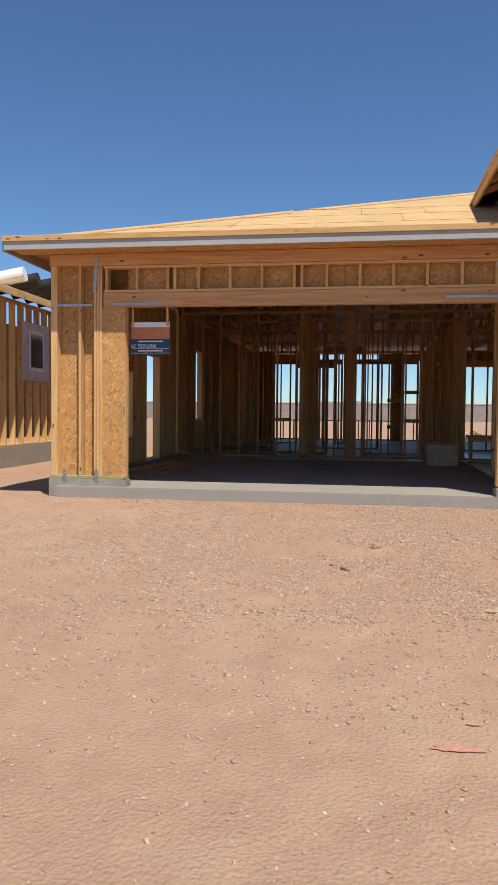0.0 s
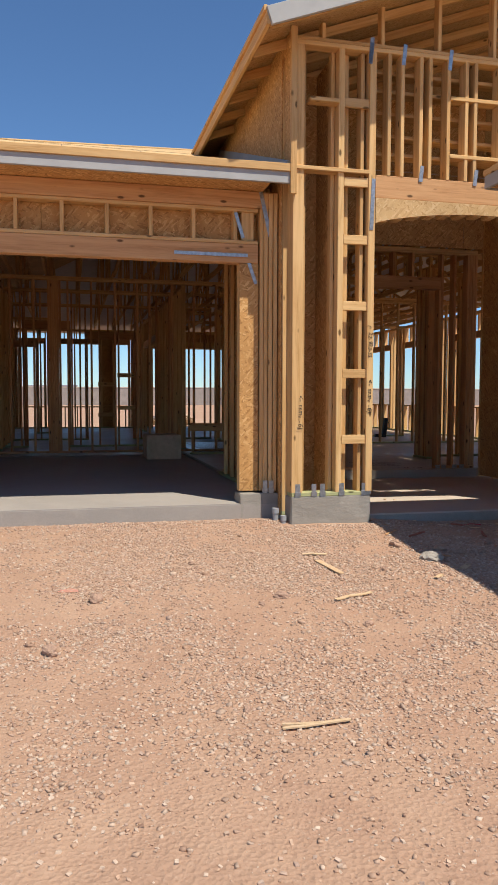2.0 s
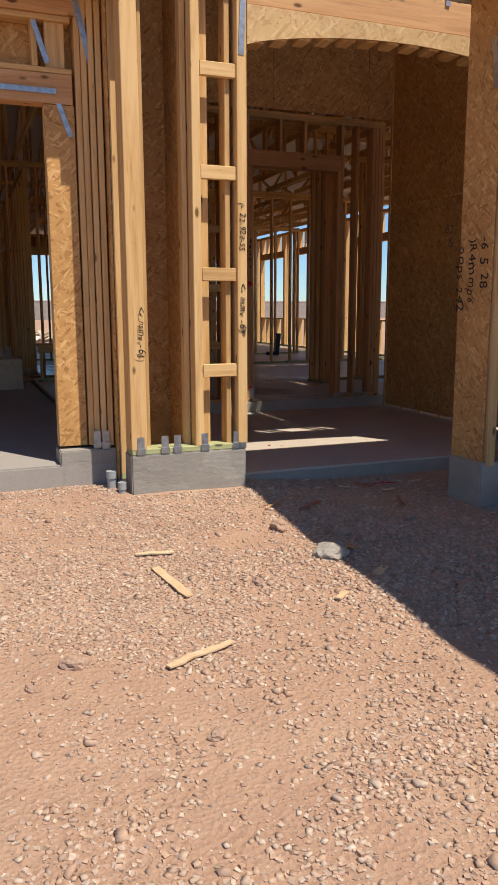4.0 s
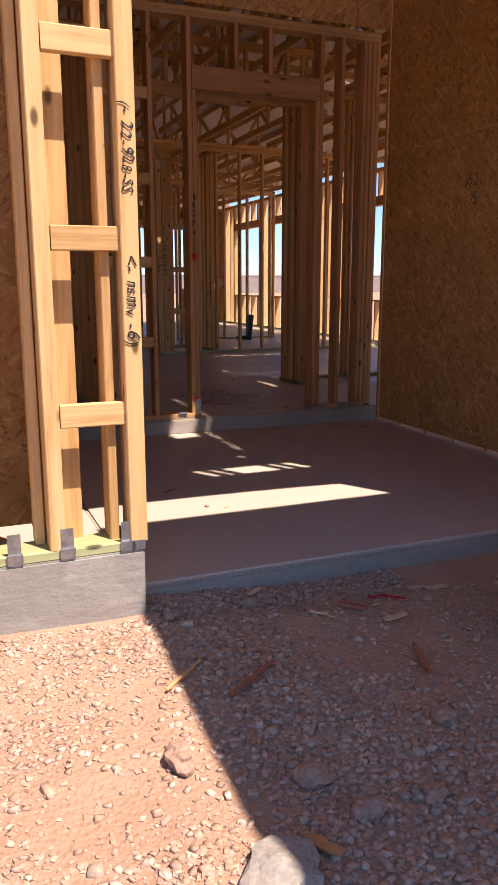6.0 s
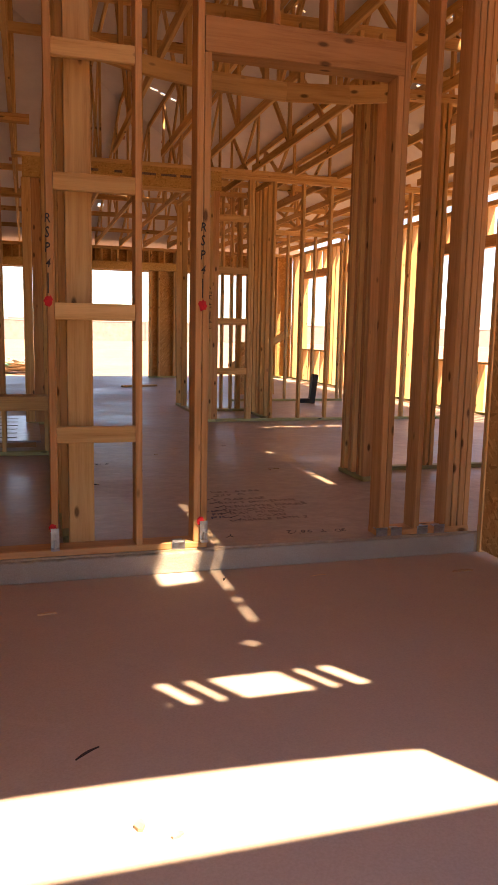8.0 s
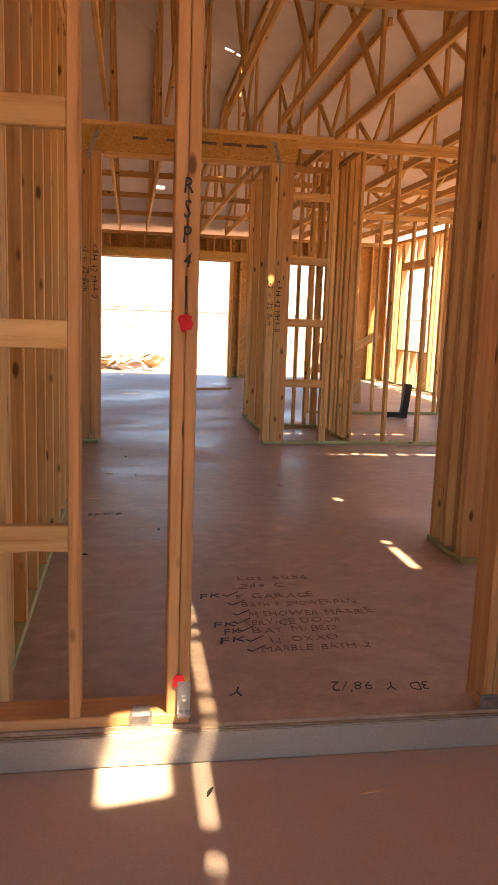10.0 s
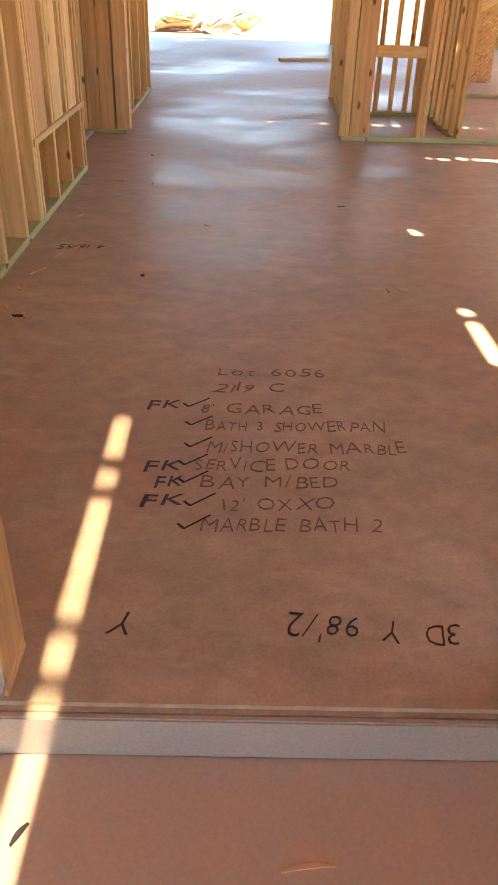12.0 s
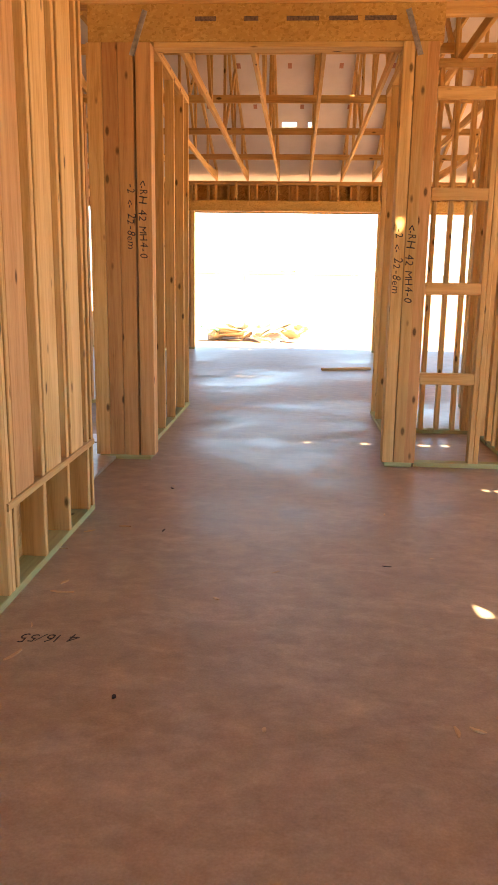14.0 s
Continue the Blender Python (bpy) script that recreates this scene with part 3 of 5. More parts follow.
def conduit(x, y, top, r, label, mat):
    bm = bmesh.new()
    bmesh.ops.create_cone(bm, cap_ends=True, segments=20, radius1=r, radius2=r, depth=top - 0.1, matrix=Matrix.Translation((x, y, (top + 0.1) / 2)))
    c = bmesh.ops.create_cone(bm, cap_ends=True, segments=20, radius1=r * 1.25, radius2=r * 1.25, depth=0.05, matrix=Matrix.Translation((x, y, top - 0.02)))
    return whole(part("conduit", bm, mat, None), label, "pipe")


conduit(1.98, 9.62, 0.42, 0.03, "grey plastic conduit stub beside the footing", PIPEGREY)
conduit(2.03, 9.5, 0.36, 0.024, "grey plastic conduit stub beside the footing", PIPEGREY)

whole(box("step_face", None, 2.1, 12.792, PORCH + 0.001, 6.06, 12.8095, FLOOR - 0.013, STEPC, 0.004), "pale grey concrete step face at the entry", "step", "structure")

# ---------------------------------------------------------------- garage front
gf = thing("wall_garage_front", "sunlit pine and strand-board garage front wall with a wide door opening", "wall", (-1, 10, 0.5), "structure")
for x in (-4.25, -3.88):
    board(gf, "stud", (x, 9.98, 0.588), (x, 9.98, 3.6), 0.09 if x < -4.2 else 0.038, 0.138, LUMBER)
for x in (-3.66, -3.62, -3.58):
    board(gf, "post_stud", (x, 9.98, 0.588), (x, 9.98, 3.6), 0.038, 0.138, LUMBER)
board(gf, "bottom_plate", (-4.32, 9.98, 0.569), (-3.22, 9.98, 0.569), 0.14, 0.038, GREENPLATE, (0, 1, 0))
for x0, x1 in ((-4.3, -3.9), (-3.86, -3.66), (-3.56, -3.23)):
    board(gf, "sheathing_panel", ((x0 + x1) / 2, 10.057, 0.56), ((x0 + x1) / 2, 10.057, 3.6), x1 - x0, 0.011, OSB, label="brown strand-board sheathing panel")
board(gf, "jamb_panel", (-3.4, 9.93, 0.57), (-3.4, 9.93, 2.9), 0.33, 0.02, OSB, label="brown strand-board jamb facing")
board(gf, "jamb_panel", (1.77, 9.93, 0.57), (1.77, 9.93, 2.9), 0.2, 0.02, OSB, label="brown strand-board jamb facing")
board(gf, "trimmer_stud", (-3.24, 9.99, 0.57), (-3.24, 9.99, 2.9), 0.02, 0.1, LUMBER)
board(gf, "trimmer_stud", (1.68, 9.99, 0.57), (1.68, 9.99, 2.9), 0.02, 0.1, LUMBER)
board(gf, "trimmer_stud", (1.76, 10.0, 0.57), (1.76, 10.0, 3.6), 0.13, 0.1, LUMBER)
for i, x in enumerate((1.9, 1.94, 1.985, 2.03)):
    board(gf, "post_stud", (x, 9.97 - 0.02 * i, 0.57), (x, 9.97 - 0.02 * i, 3.6), 0.037, 0.138, LUMBER)
board(gf, "header", (-3.54, 9.975, 3.0), (1.86, 9.975, 3.0), 0.13, 0.19, REDWOOD, (0, 1, 0), "long reddish-brown timber header beam")
board(gf, "cripple_plate", (-3.54, 9.98, 3.115), (1.86, 9.98, 3.115), 0.14, 0.035, LUMBER, (0, 1, 0))
board(gf, "cripple_plate", (-3.54, 9.98, 3.44), (1.86, 9.98, 3.44), 0.14, 0.036, LUMBER, (0, 1, 0))
board(gf, "top_beam", (-4.3, 9.96, 3.54), (2.06, 9.96, 3.54), 0.15, 0.16, REDWOOD, (0, 1, 0), "reddish timber top beam")
x, i = -3.5, 0
while x < 1.85:
    board(gf, "cripple_stud", (x, 9.98, 3.133), (x, 9.98, 3.422), 0.038, 0.138, LUMBER)
    i += 1
    if i in (3, 7):
        board(gf, "cripple_stud", (x + 0.1, 9.98, 3.133), (x + 0.1, 9.98, 3.422), 0.038, 0.138, LUMBER)
    x += 0.427
for k in range(5):
    board(gf, "sheathing_panel", (-2.98 + k * 1.08, 10.057, 3.1), (-2.98 + k * 1.08, 10.057, 3.46), 1.075, 0.011, OSB, label="brown strand-board sheathing panel")


def strap(parent, a, b, side=(1, 0, 0), w=0.032):
    """A thin perforated steel strap with nail heads."""
    s = board(parent, "metal_strap", a, b, w, 0.003, STEEL, side, "grey perforated steel strap")
    return s


strap(gf, (-4.2, 9.904, 2.93), (-3.7, 9.904, 2.93), (0, 0, 1))
strap(gf, (-3.42, 9.904, 2.94), (-2.7, 9.904, 2.94), (0, 0, 1))
strap(gf, (-3.62, 9.88, 3.6), (-3.66, 9.88, 3.1), (1, 0, 0), 0.04)
strap(gf, (1.0, 9.9, 2.98), (1.75, 9.9, 2.98), (0, 0, 1), 0.035)
strap(gf, (1.74, 9.912, 2.98), (1.84, 9.912, 2.7), (1, 0, 0), 0.035)
strap(gf, (1.62, 9.885, 3.4), (1.7, 9.885, 3.15), (1, 0, 0), 0.035)
strap(gf, (1.88, 9.88, 3.62), (1.99, 9.88, 3.15), (1, 0, 0), 0.04)

# sign on the garage side wall
sign = thing("no_trespassing_sign", "navy no trespassing sign with an orange band", "sign", (-3.3, 10.6, 2.3))
SX, SY = -3.2, 10.07
box("sign_board", sign, SX, SY, 2.27, SX + 0.55, SY + 0.012, 2.48, NAVY)
box("band", sign, SX, SY, 2.482, SX + 0.55, SY + 0.012, 2.64, ORANGE, 0, "orange-brown band")
box("top_strip", sign, SX, SY, 2.642, SX + 0.55, SY + 0.012, 2.71, WHITE, 0, "pale top strip")
writing("lettering", "NO TRESPASSING", 0.07, pose(SX + 0.0, SY - 0.003, 2.36, 90), WHITE, sign, "white lettering", 0.62, 0.0, 0.0)
for z in (2.44, 2.31):
    box("text_bar", sign, SX + 0.1, SY - 0.003, z, SX + 0.45, SY, z + 0.016, WHITE)
for z in (2.345, 2.285):
    box("rule", sign, SX, SY - 0.003, z, SX + 0.55, SY, z + 0.005, WHITE)
for x in (SX + 0.03, SX + 0.52):
    board(sign, "batten", (x, SY - 0.015, 2.66), (x, SY - 0.015, 3.05), 0.03, 0.026, LUMBER)

stud_wall("wall_garage_west", "y", 10.1, 16.5, -4.26, 0.5, 3.72, 0.14, [(12.6, 13.3, 1.0, 2.2), (14.2, 15.15, None, 2.6)], sheet=-1)
stud_wall("wall_garage_east", "y", 10.12, 12.7, 2.02, 0.46, 3.72, 0.05, at=[10.3 + 0.406 * i for i in range(6)])
stud_wall("wall_garage_back", "x", -4.1, 3.4, 16.62, 0.5, 3.72, 0.09, at=[-4.05, -3.6, -3.2, -2.77, -2.35, -1.92, -1.5, -1.07, -0.66, -0.06, 0.36, 0.79, 1.2, 1.43, 1.85, 2.27, 2.7, 3.1], pack=[-0.4, -0.36, -0.32, -0.28, -0.24, -0.2], green=False, mat=REDWOOD)
lum = thing("lumber_stack", "long boards lying along the garage side wall", "lumber", (-3.6, 12, GARAGE))
for i, (x, z, y0) in enumerate(((-3.9, 0.0, 10.5), (-3.72, 0.0, 10.9), (-3.5, 0.0, 11.3), (-3.84, 0.04, 10.8), (-3.25, 0.0, 12.2))):
    board(lum, "plank", (x, y0, GARAGE + 0.021 + z), (x + 0.1, y0 + 3.6, GARAGE + 0.021 + z), 0.14, 0.038, REDWOOD)
tub = thing("cardboard_box", "plain cardboard box on the garage floor", "box", (1.6, 15.8, GARAGE))
box("body", tub, 1.25, 15.4, GARAGE + 0.002, 1.85, 16.1, GARAGE + 0.42, CARD, 0.01)

# ---------------------------------------------------------------- tower and arch
tw = thing("wall_tower", "sunlit pine framed tower with ladder blocking beside the porch", "wall", (2.5, 9.5, 0.55), "structure")
TB, TT = 0.594, 4.92
board(tw, "bottom_plate", (2.1, 9.53, 0.575), (2.93, 9.53, 0.575), 0.16, 0.038, GREENPLATE, (0, 1, 0), "pale green treated bottom plate")
for x, y, w, d in ((2.15, 9.5, 0.11, 0.1), (2.12, 9.6, 0.04, 0.1), (2.24, 9.62, 0.038, 0.09), (2.53, 9.6, 0.038, 0.09), (2.585, 9.52, 0.06, 0.14), (2.66, 9.6, 0.09, 0.038), (2.82, 9.56, 0.038, 0.12), (2.905, 9.51, 0.07, 0.14)):
    board(tw, "stud", (x, y, TB), (x, y, TT), w, d, LUMBER)
for z in (1.12, 1.78, 2.45, 3.1, 3.66, 4.42):
    board(tw, "block", (2.62, 9.475, z), (2.88, 9.475, z), 0.09, 0.038, LUMBER, (0, 0, 1))
board(tw, "rail", (2.1, 9.5, 3.76), (2.87, 9.5, 3.76), 0.14, 0.038, LUMBER, (0, 1, 0))
board(tw, "sheathing_panel", (2.4, 10.15, 0.5), (2.4, 10.15, TT), 0.5, 0.011, OSB, label="brown strand-board panel")
board(tw, "sheathing_panel", (2.56, 9.9, 0.5), (2.56, 9.9, TT), 0.48, 0.011, OSB, (0, 1, 0), "brown strand-board panel")
for k in (0, 1):
    board(tw, "top_plate", (2.08, 9.51, TT + 0.019 + 0.038 * k), (6.35, 9.51, TT + 0.019 + 0.038 * k), 0.14, 0.038, LUMBER, (0, 1, 0))
AX0, AX1 = 2.945, 5.36
board(tw, "arch_beam", (AX0, 9.51, 3.63), (AX1 + 0.71, 9.51, 3.63), 0.13, 0.22, REDWOOD, (0, 1, 0), "large reddish timber beam over the arch")
# strand-board arch face
bm = bmesh.new()
rows = []
for i in range(33):
    f = i / 32
    x = AX0 + (AX1 - AX0) * f
    z = 3.27 + 0.14 * math.sin(math.pi * f) ** 0.75
    rows.append([bm.verts.new((x, y, zz)) for y, zz in ((9.44, z), (9.44, 3.518), (9.455, 3.518), (9.455, z))])
for a, b in zip(rows, rows[1:]):
    for k in range(4):
        bm.faces.new((a[k], a[(k + 1) % 4], b[(k + 1) % 4], b[k]))
bmesh.ops.recalc_face_normals(bm, faces=bm.faces[:])
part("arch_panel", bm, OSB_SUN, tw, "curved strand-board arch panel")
for i in range(14):
    f = (i + 0.5) / 14
    x = AX0 + (AX1 - AX0) * f
    z = 3.285 + 0.13 * math.sin(math.pi * f) ** 0.75
    board(tw, "arch_rib", (x, 9.458, z), (x, 9.6, z), 0.09, 0.038, LUMBER)
for x in (5.38, 5.42, 5.46, 5.5, 5.57):
    board(tw, "post_stud", (x, 9.51, PORCH), (x, 9.51, 3.515), 0.037, 0.138, LUMBER)
board(tw, "post_stud", (6.07, 9.62, PORCH), (6.07, 9.62, TT), 0.06, 0.07, LUMBER)
# studs over the beam
for x in (3.08, 3.22, 3.42, 3.52, 3.72, 3.92, 4.02, 4.3, 4.5, 4.6, 4.78, 4.89, 5.01, 5.11, 5.465, 5.57, 5.7, 5.77, 5.85):
    board(tw, "stud", (x, 9.51, 3.742), (x, 9.51, TT), 0.038, 0.075 if 4.7 < x < 5.8 else 0.138, LUMBER)
for x0, x1, z in ((3.74, 4.28, 4.55), (3.74, 4.28, 3.98), (4.62, 4.88, 4.55), (4.62, 4.88, 3.98), (2.26, 2.56, 4.42)):
    board(tw, "block", (x0, 9.5, z), (x1, 9.5, z), 0.038, 0.13, LUMBER, (0, 0, 1))
for x, z0, z1 in ((2.9, 3.2, 3.7), (3.42, 3.7, 3.86), (4.02, 3.7, 3.86), (4.5, 3.7, 3.86), (2.87, 4.8, 5.05), (3.22, 4.82, 5.02), (3.72, 4.82, 5.02), (4.3, 4.82, 5.02), (2.87, 4.8, 5.0), (5.2, 4.82, 5.02)):
    strap(tw, (x, 9.437, z0), (x + 0.02, 9.437, z1), (1, 0, 0), 0.04)

for x, y in ((2.16, 9.448), (2.33, 9.45), (2.42, 9.45), (2.62, 9.45), (2.86, 9.45), (2.9, 9.45), (1.93, 9.85), (1.99, 9.83), (-4.1, 9.9), (-3.64, 9.9)):
    hd = thing("anchor_bracket", "galvanised steel anchor bracket at the foot of a stud", "bracket", (x, y, 0.56), "", "steel anchors")
    board(hd, "plate", (x, y, 0.5), (x, y, 0.68), 0.05, 0.004, STEEL)
    board(hd, "seat", (x, y - 0.006, 0.56), (x, y - 0.006, 0.6), 0.06, 0.012, STEEL)

# hand lettering on the posts
for x, z in ((2.125, 1.5), (2.85, 1.66)):
    note = thing("post_note", "black marker scrawl written down a post", "writing", (x, 9.43, 1.6))
    scrawl("<- nsmv -6)", 0.068, pose(x + 0.035, 9.436, z + 0.06, 90, 90, 0), note, INK)
note = thing("post_note", "black marker scrawl written down a post", "writing", (2.91, 9.43, 2.5))
scrawl("(- 22-928-SS", 0.062, pose(2.885, 9.436, 2.26, 90, 90, 0), note, INK)

# porch side walls
stud_wall("wall_porch_west", "y", 9.75, 12.7, 2.12, PORCH, 4.9, 0.09, sheet=-1, spacing=0.61, label="strand-board sheathed wall between porch and garage")
pe = thing("wall_porch_east", "tall brown strand-board porch side wall", "wall", (6.15, 11, PORCH), "structure")
for j, (z0, z1) in enumerate(((PORCH + 0.03, 2.74), (2.745, 5.2))):
    for y0, y1 in ((9.56, 10.4), (10.4, 11.62), (11.62, 12.74)):
        board(pe, "sheathing_panel", (6.08, (y0 + y1) / 2, z0), (6.08, (y0 + y1) / 2, z1), y1 - y0 - 0.004, 0.011, OSB, (0, 1, 0), "tall brown strand-board panel")
for i in range(9):
    board(pe, "stud", (6.16, 9.6 + 0.4 * i, PORCH), (6.16, 9.6 + 0.4 * i, 5.2), 0.038, 0.138, LUMBER, (0, 1, 0))
note = thing("wall_note", "faint black pencil numbers on strand board", "writing", (6.07, 11.4, 2.2))
scrawl("162\n 35", 0.13, pose(6.073, 11.6, 2.35, 90, 0, -90), note, PENCIL)

# ---------------------------------------------------------------- side wing with its eave
wing = thing("wall_wing", "framed side wing corner pillar with beam", "wall", (4.5, 8.6, 0.5), "structure")
board(wing, "sheathing_panel", (4.283, 8.69, 0.5), (4.283, 8.69, 3.62), 0.34, 0.011, OSB, (0, 1, 0), "brown strand-board pillar panel")
for x, y, w, d in ((4.33, 8.54, 0.07, 0.09), (4.33, 8.81, 0.07, 0.09), (4.5, 8.56, 0.038, 0.09), (4.55, 8.58, 0.038, 0.12), (4.62, 8.55, 0.07, 0.038), (4.72, 8.55, 0.1, 0.09), (4.9, 8.56, 0.038, 0.09)):
    board(wing, "stud", (x, y, 0.5), (x, y, 3.6), w, d, LUMBER)
for k in (0, 1):
    board(wing, "top_plate", (4.34, 4.9, 3.58 + 0.038 * k), (4.34, 8.86, 3.58 + 0.038 * k), 0.09, 0.038, LUMBER)
board(wing, "beam", (4.36, 4.9, 3.06), (4.36, 8.5, 3.06), 0.09, 0.2, REDWOOD, label="reddish timber beam")
for i in range(9):
    board(wing, "cripple_stud", (4.34, 5.0 + 0.4 * i, 3.16), (4.34, 5.0 + 0.4 * i, 3.56), 0.09, 0.038, LUMBER)
for y in (4.95, 5.0, 5.04):
    board(wing, "post_stud", (4.34, y, 0.3), (4.34, y, 2.96), 0.09, 0.037, LUMBER)
strap(wing, (4.276, 8.56, 2.9), (4.276, 8.6, 3.2), (0, 1, 0), 0.04)
note = thing("post_note", "black marker scrawl written down a pillar", "writing", (4.27, 8.7, 1.8))
scrawl("-6 5 28\n)R4mmp6\n oops 242", 0.11, pose(4.274, 8.63, 2.0, 90, 90, -90), note, INK)
stud_wall("wall_wing_back", "x", 4.98, 9.0, 8.8, 0.42, 3.62, 0.09, spacing=0.61)
stud_wall("wall_wing_east", "y", 4.95, 9.5, 9.0, 0.42, 3.62, 0.09, spacing=0.61)
stud_wall("wall_wing_front", "x", 4.45, 8.95, 4.95, 0.42, 3.62, 0.09, [(5.4, 7.8, 1.3, 2.8)], spacing=0.61)
footing("footing_wing_front", 4.426, 4.86, 9.0, 4.896, 0.4)

# ---------------------------------------------------------------- roof
RX0, RX1, RY0, RY1 = -4.75, 11.2, 9.48, 29.3


def roof_z(x, y):
    return EAVE + HIP_PITCH * max(0.0, min(x - RX0, RX1 - x, y - RY0, RY1 - y))


# gaps left between roof sheets, and the part of the slope that the porch gable covers
CUTS = [(6.78, 11.6, 7.14, 14.3), (4.52, 26.83, 4.77, 26.98), (4.97, 26.83, 5.1, 26.98),
        (7.45, 16.047, 7.61, 16.101), (7.68, 16.092, 8.02, 16.175), (8.08, 16.154, 8.24, 16.209), (8.3, 16.188, 8.62, 16.267), (8.71, 16.261, 9.07, 16.348),
        (6.125, 17.312, 6.249, 17.361), (6.294, 17.338, 6.363, 17.378), (6.409, 17.356, 6.468, 17.395), (6.766, 17.411, 6.835, 17.451), (7.224, 17.482, 7.329, 17.528),
        (7.384, 17.506, 7.521, 17.558), (7.567, 17.535, 7.635, 17.575), (7.681, 17.552, 7.736, 17.591), (7.809, 17.572, 8.002, 17.632), (8.057, 17.61, 8.24, 17.669),
        (8.299, 17.648, 8.482, 17.706), (8.551, 17.687, 8.757, 17.749), (5.393, 21.838, 5.531, 21.92), (5.567, 21.865, 5.714, 21.948), (5.75, 21.894, 5.888, 21.975)]
RIDGE = (RX1 - RX0) / 2
CX = (RX0 + RX1) / 2
GX0, GX1, GY0, GZ = 1.72, 10.1, 8.97, 4.96
GC = (GX0 + GX1) / 2
roof = thing("roof", "new bare strand-board hip roof with pale fascia", "roof", (3, 15, EAVE), "structure")
FRONT = [(RX0, RY0), (2.08, RY0), (2.08, 12.74), (6.1, 12.74), (6.1, RY0), (RX1, RY0), (CX, RY0 + RIDGE)]
WEST = [(RX0, RY0), (CX, RY0 + RIDGE), (CX, RY1 - RIDGE), (RX0, RY1)]
EAST = [(10.5, RY0 + RX1 - 10.5), (10.5, RY1 - RX1 + 10.5), (CX, RY1 - RIDGE), (CX, RY0 + RIDGE)]
BACK = [(RX0, RY1), (CX, RY1 - RIDGE), (RX1, RY1)]
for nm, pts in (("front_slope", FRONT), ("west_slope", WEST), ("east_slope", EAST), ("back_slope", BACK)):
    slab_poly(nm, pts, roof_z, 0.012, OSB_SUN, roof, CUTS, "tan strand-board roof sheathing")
    if nm == "west_slope":
        continue
    if nm == "front_slope":
        pts = [(2.1, 12.74), (6.1, 12.74), (6.1, RY0), (RX1, RY0), (CX, RY0 + RIDGE), (2.1, RY0 + 2.1 - RX0)]
    slab_poly("lining", pts, lambda x, y: roof_z(x, y) - 0.008, 0.004, FOIL, roof, CUTS, "pale foil-faced underside")
for i in range(14):
    x, y = 2.9 + 0.78 * (i % 5) + 0.2 * (i // 5), 24.2 + 1.05 * (i // 5)
    board(roof, "stamp_mark", (x, y, roof_z(x, y) - 0.0125), (x, y + 0.12, roof_z(x, y + 0.12) - 0.0125), 0.06, 0.003, FADED, (1, 0, 0), "small red printed stamp")
board(roof, "fascia", (RX0, RY0 - 0.02, EAVE - 0.065), (2.07, RY0 - 0.02, EAVE - 0.065), 0.036, 0.11, FASCIA, (0, 1, 0), "pale primed fascia board")
board(roof, "drip_strip", (RX0 - 0.02, RY0 - 0.035, EAVE + 0.025), (2.07, RY0 - 0.035, EAVE + 0.025), 0.05, 0.075, LUMBER, (0, 1, 0))
board(roof, "fascia", (RX0 - 0.02, RY0, EAVE - 0.06), (RX0 - 0.02, RY1, EAVE - 0.06), 0.036, 0.14, FASCIA, (1, 0, 0), "pale primed fascia board")
for x0 in (-3.6, -1.4, 0.8):
    board(roof, "soffit_board", (x0 - 1.1, 9.7, EAVE - 0.09), (x0 + 1.1, 9.7, EAVE - 0.09), 0.38, 0.012, OSB, (0, 1, 0))
for x, y0, y1 in ((-1.9, 10.4, 11.6), (-0.7, 9.6, 10.8), (0.5, 10.8, 12.0), (1.4, 9.6, 10.8), (0.9, 12.0, 13.2), (-0.1, 12.0, 13.2)):
    board(roof, "sheet_joint", (x, y0, roof_z(x, y0) + 0.0125), (x, y1, roof_z(x, y1) + 0.0125), 0.006, 0.003, INK)
for y, x0 in ((10.7, -3.3), (11.9, -2.0), (13.1, -0.8)):
    board(roof, "sheet_joint", (x0, y, roof_z(x0 + 3, y) + 0.0125), (2.0, y, roof_z(2, y) + 0.0125), 0.006, 0.003, INK, (0, 1, 0))


for d0, d1 in ((0.25, 3.5), (3.75, 7.2)):
    slab_poly("hip_sheet", [(RX0 + d0, RY0 + d0 - 0.02), (RX0 + d1, RY0 + d1 - 0.02), (RX0 + d1 + 0.02, RY0 + d1 - 0.4), (RX0 + d0 + 0.3, RY0 + d0 - 0.1)], lambda x, y: EAVE + HIP_PITCH * (y - RY0) + 0.016, 0.014, OSB_SUN, roof)


def gable_z(x, y):
    return GZ + PITCH * (GC - GX0 - abs(x - GC))


gab = thing("roof_gable", "steep-fronted porch gable roof with pale rake boards", "roof", (GC, 11, GZ), "structure")
RIDGE_GAPS = ((9.22, 9.42), (9.48, 9.55), (9.67, 10.12), (10.17, 10.275), (10.325, 10.775), (10.84, 10.92), (10.99, 11.22))
SLOPE_GAPS = ((11.697, 11.765), (11.896, 12.292), (12.376, 12.437), (13.458, 13.655), (13.7, 13.74))
GCUT = [(GC + 0.079, a, GC + 0.093, b) for a, b in RIDGE_GAPS] + [(7.225, a, 7.262, b) for a, b in SLOPE_GAPS]


def valley(x):
    return RY0 + (gable_z(x, 0) - EAVE) / HIP_PITCH


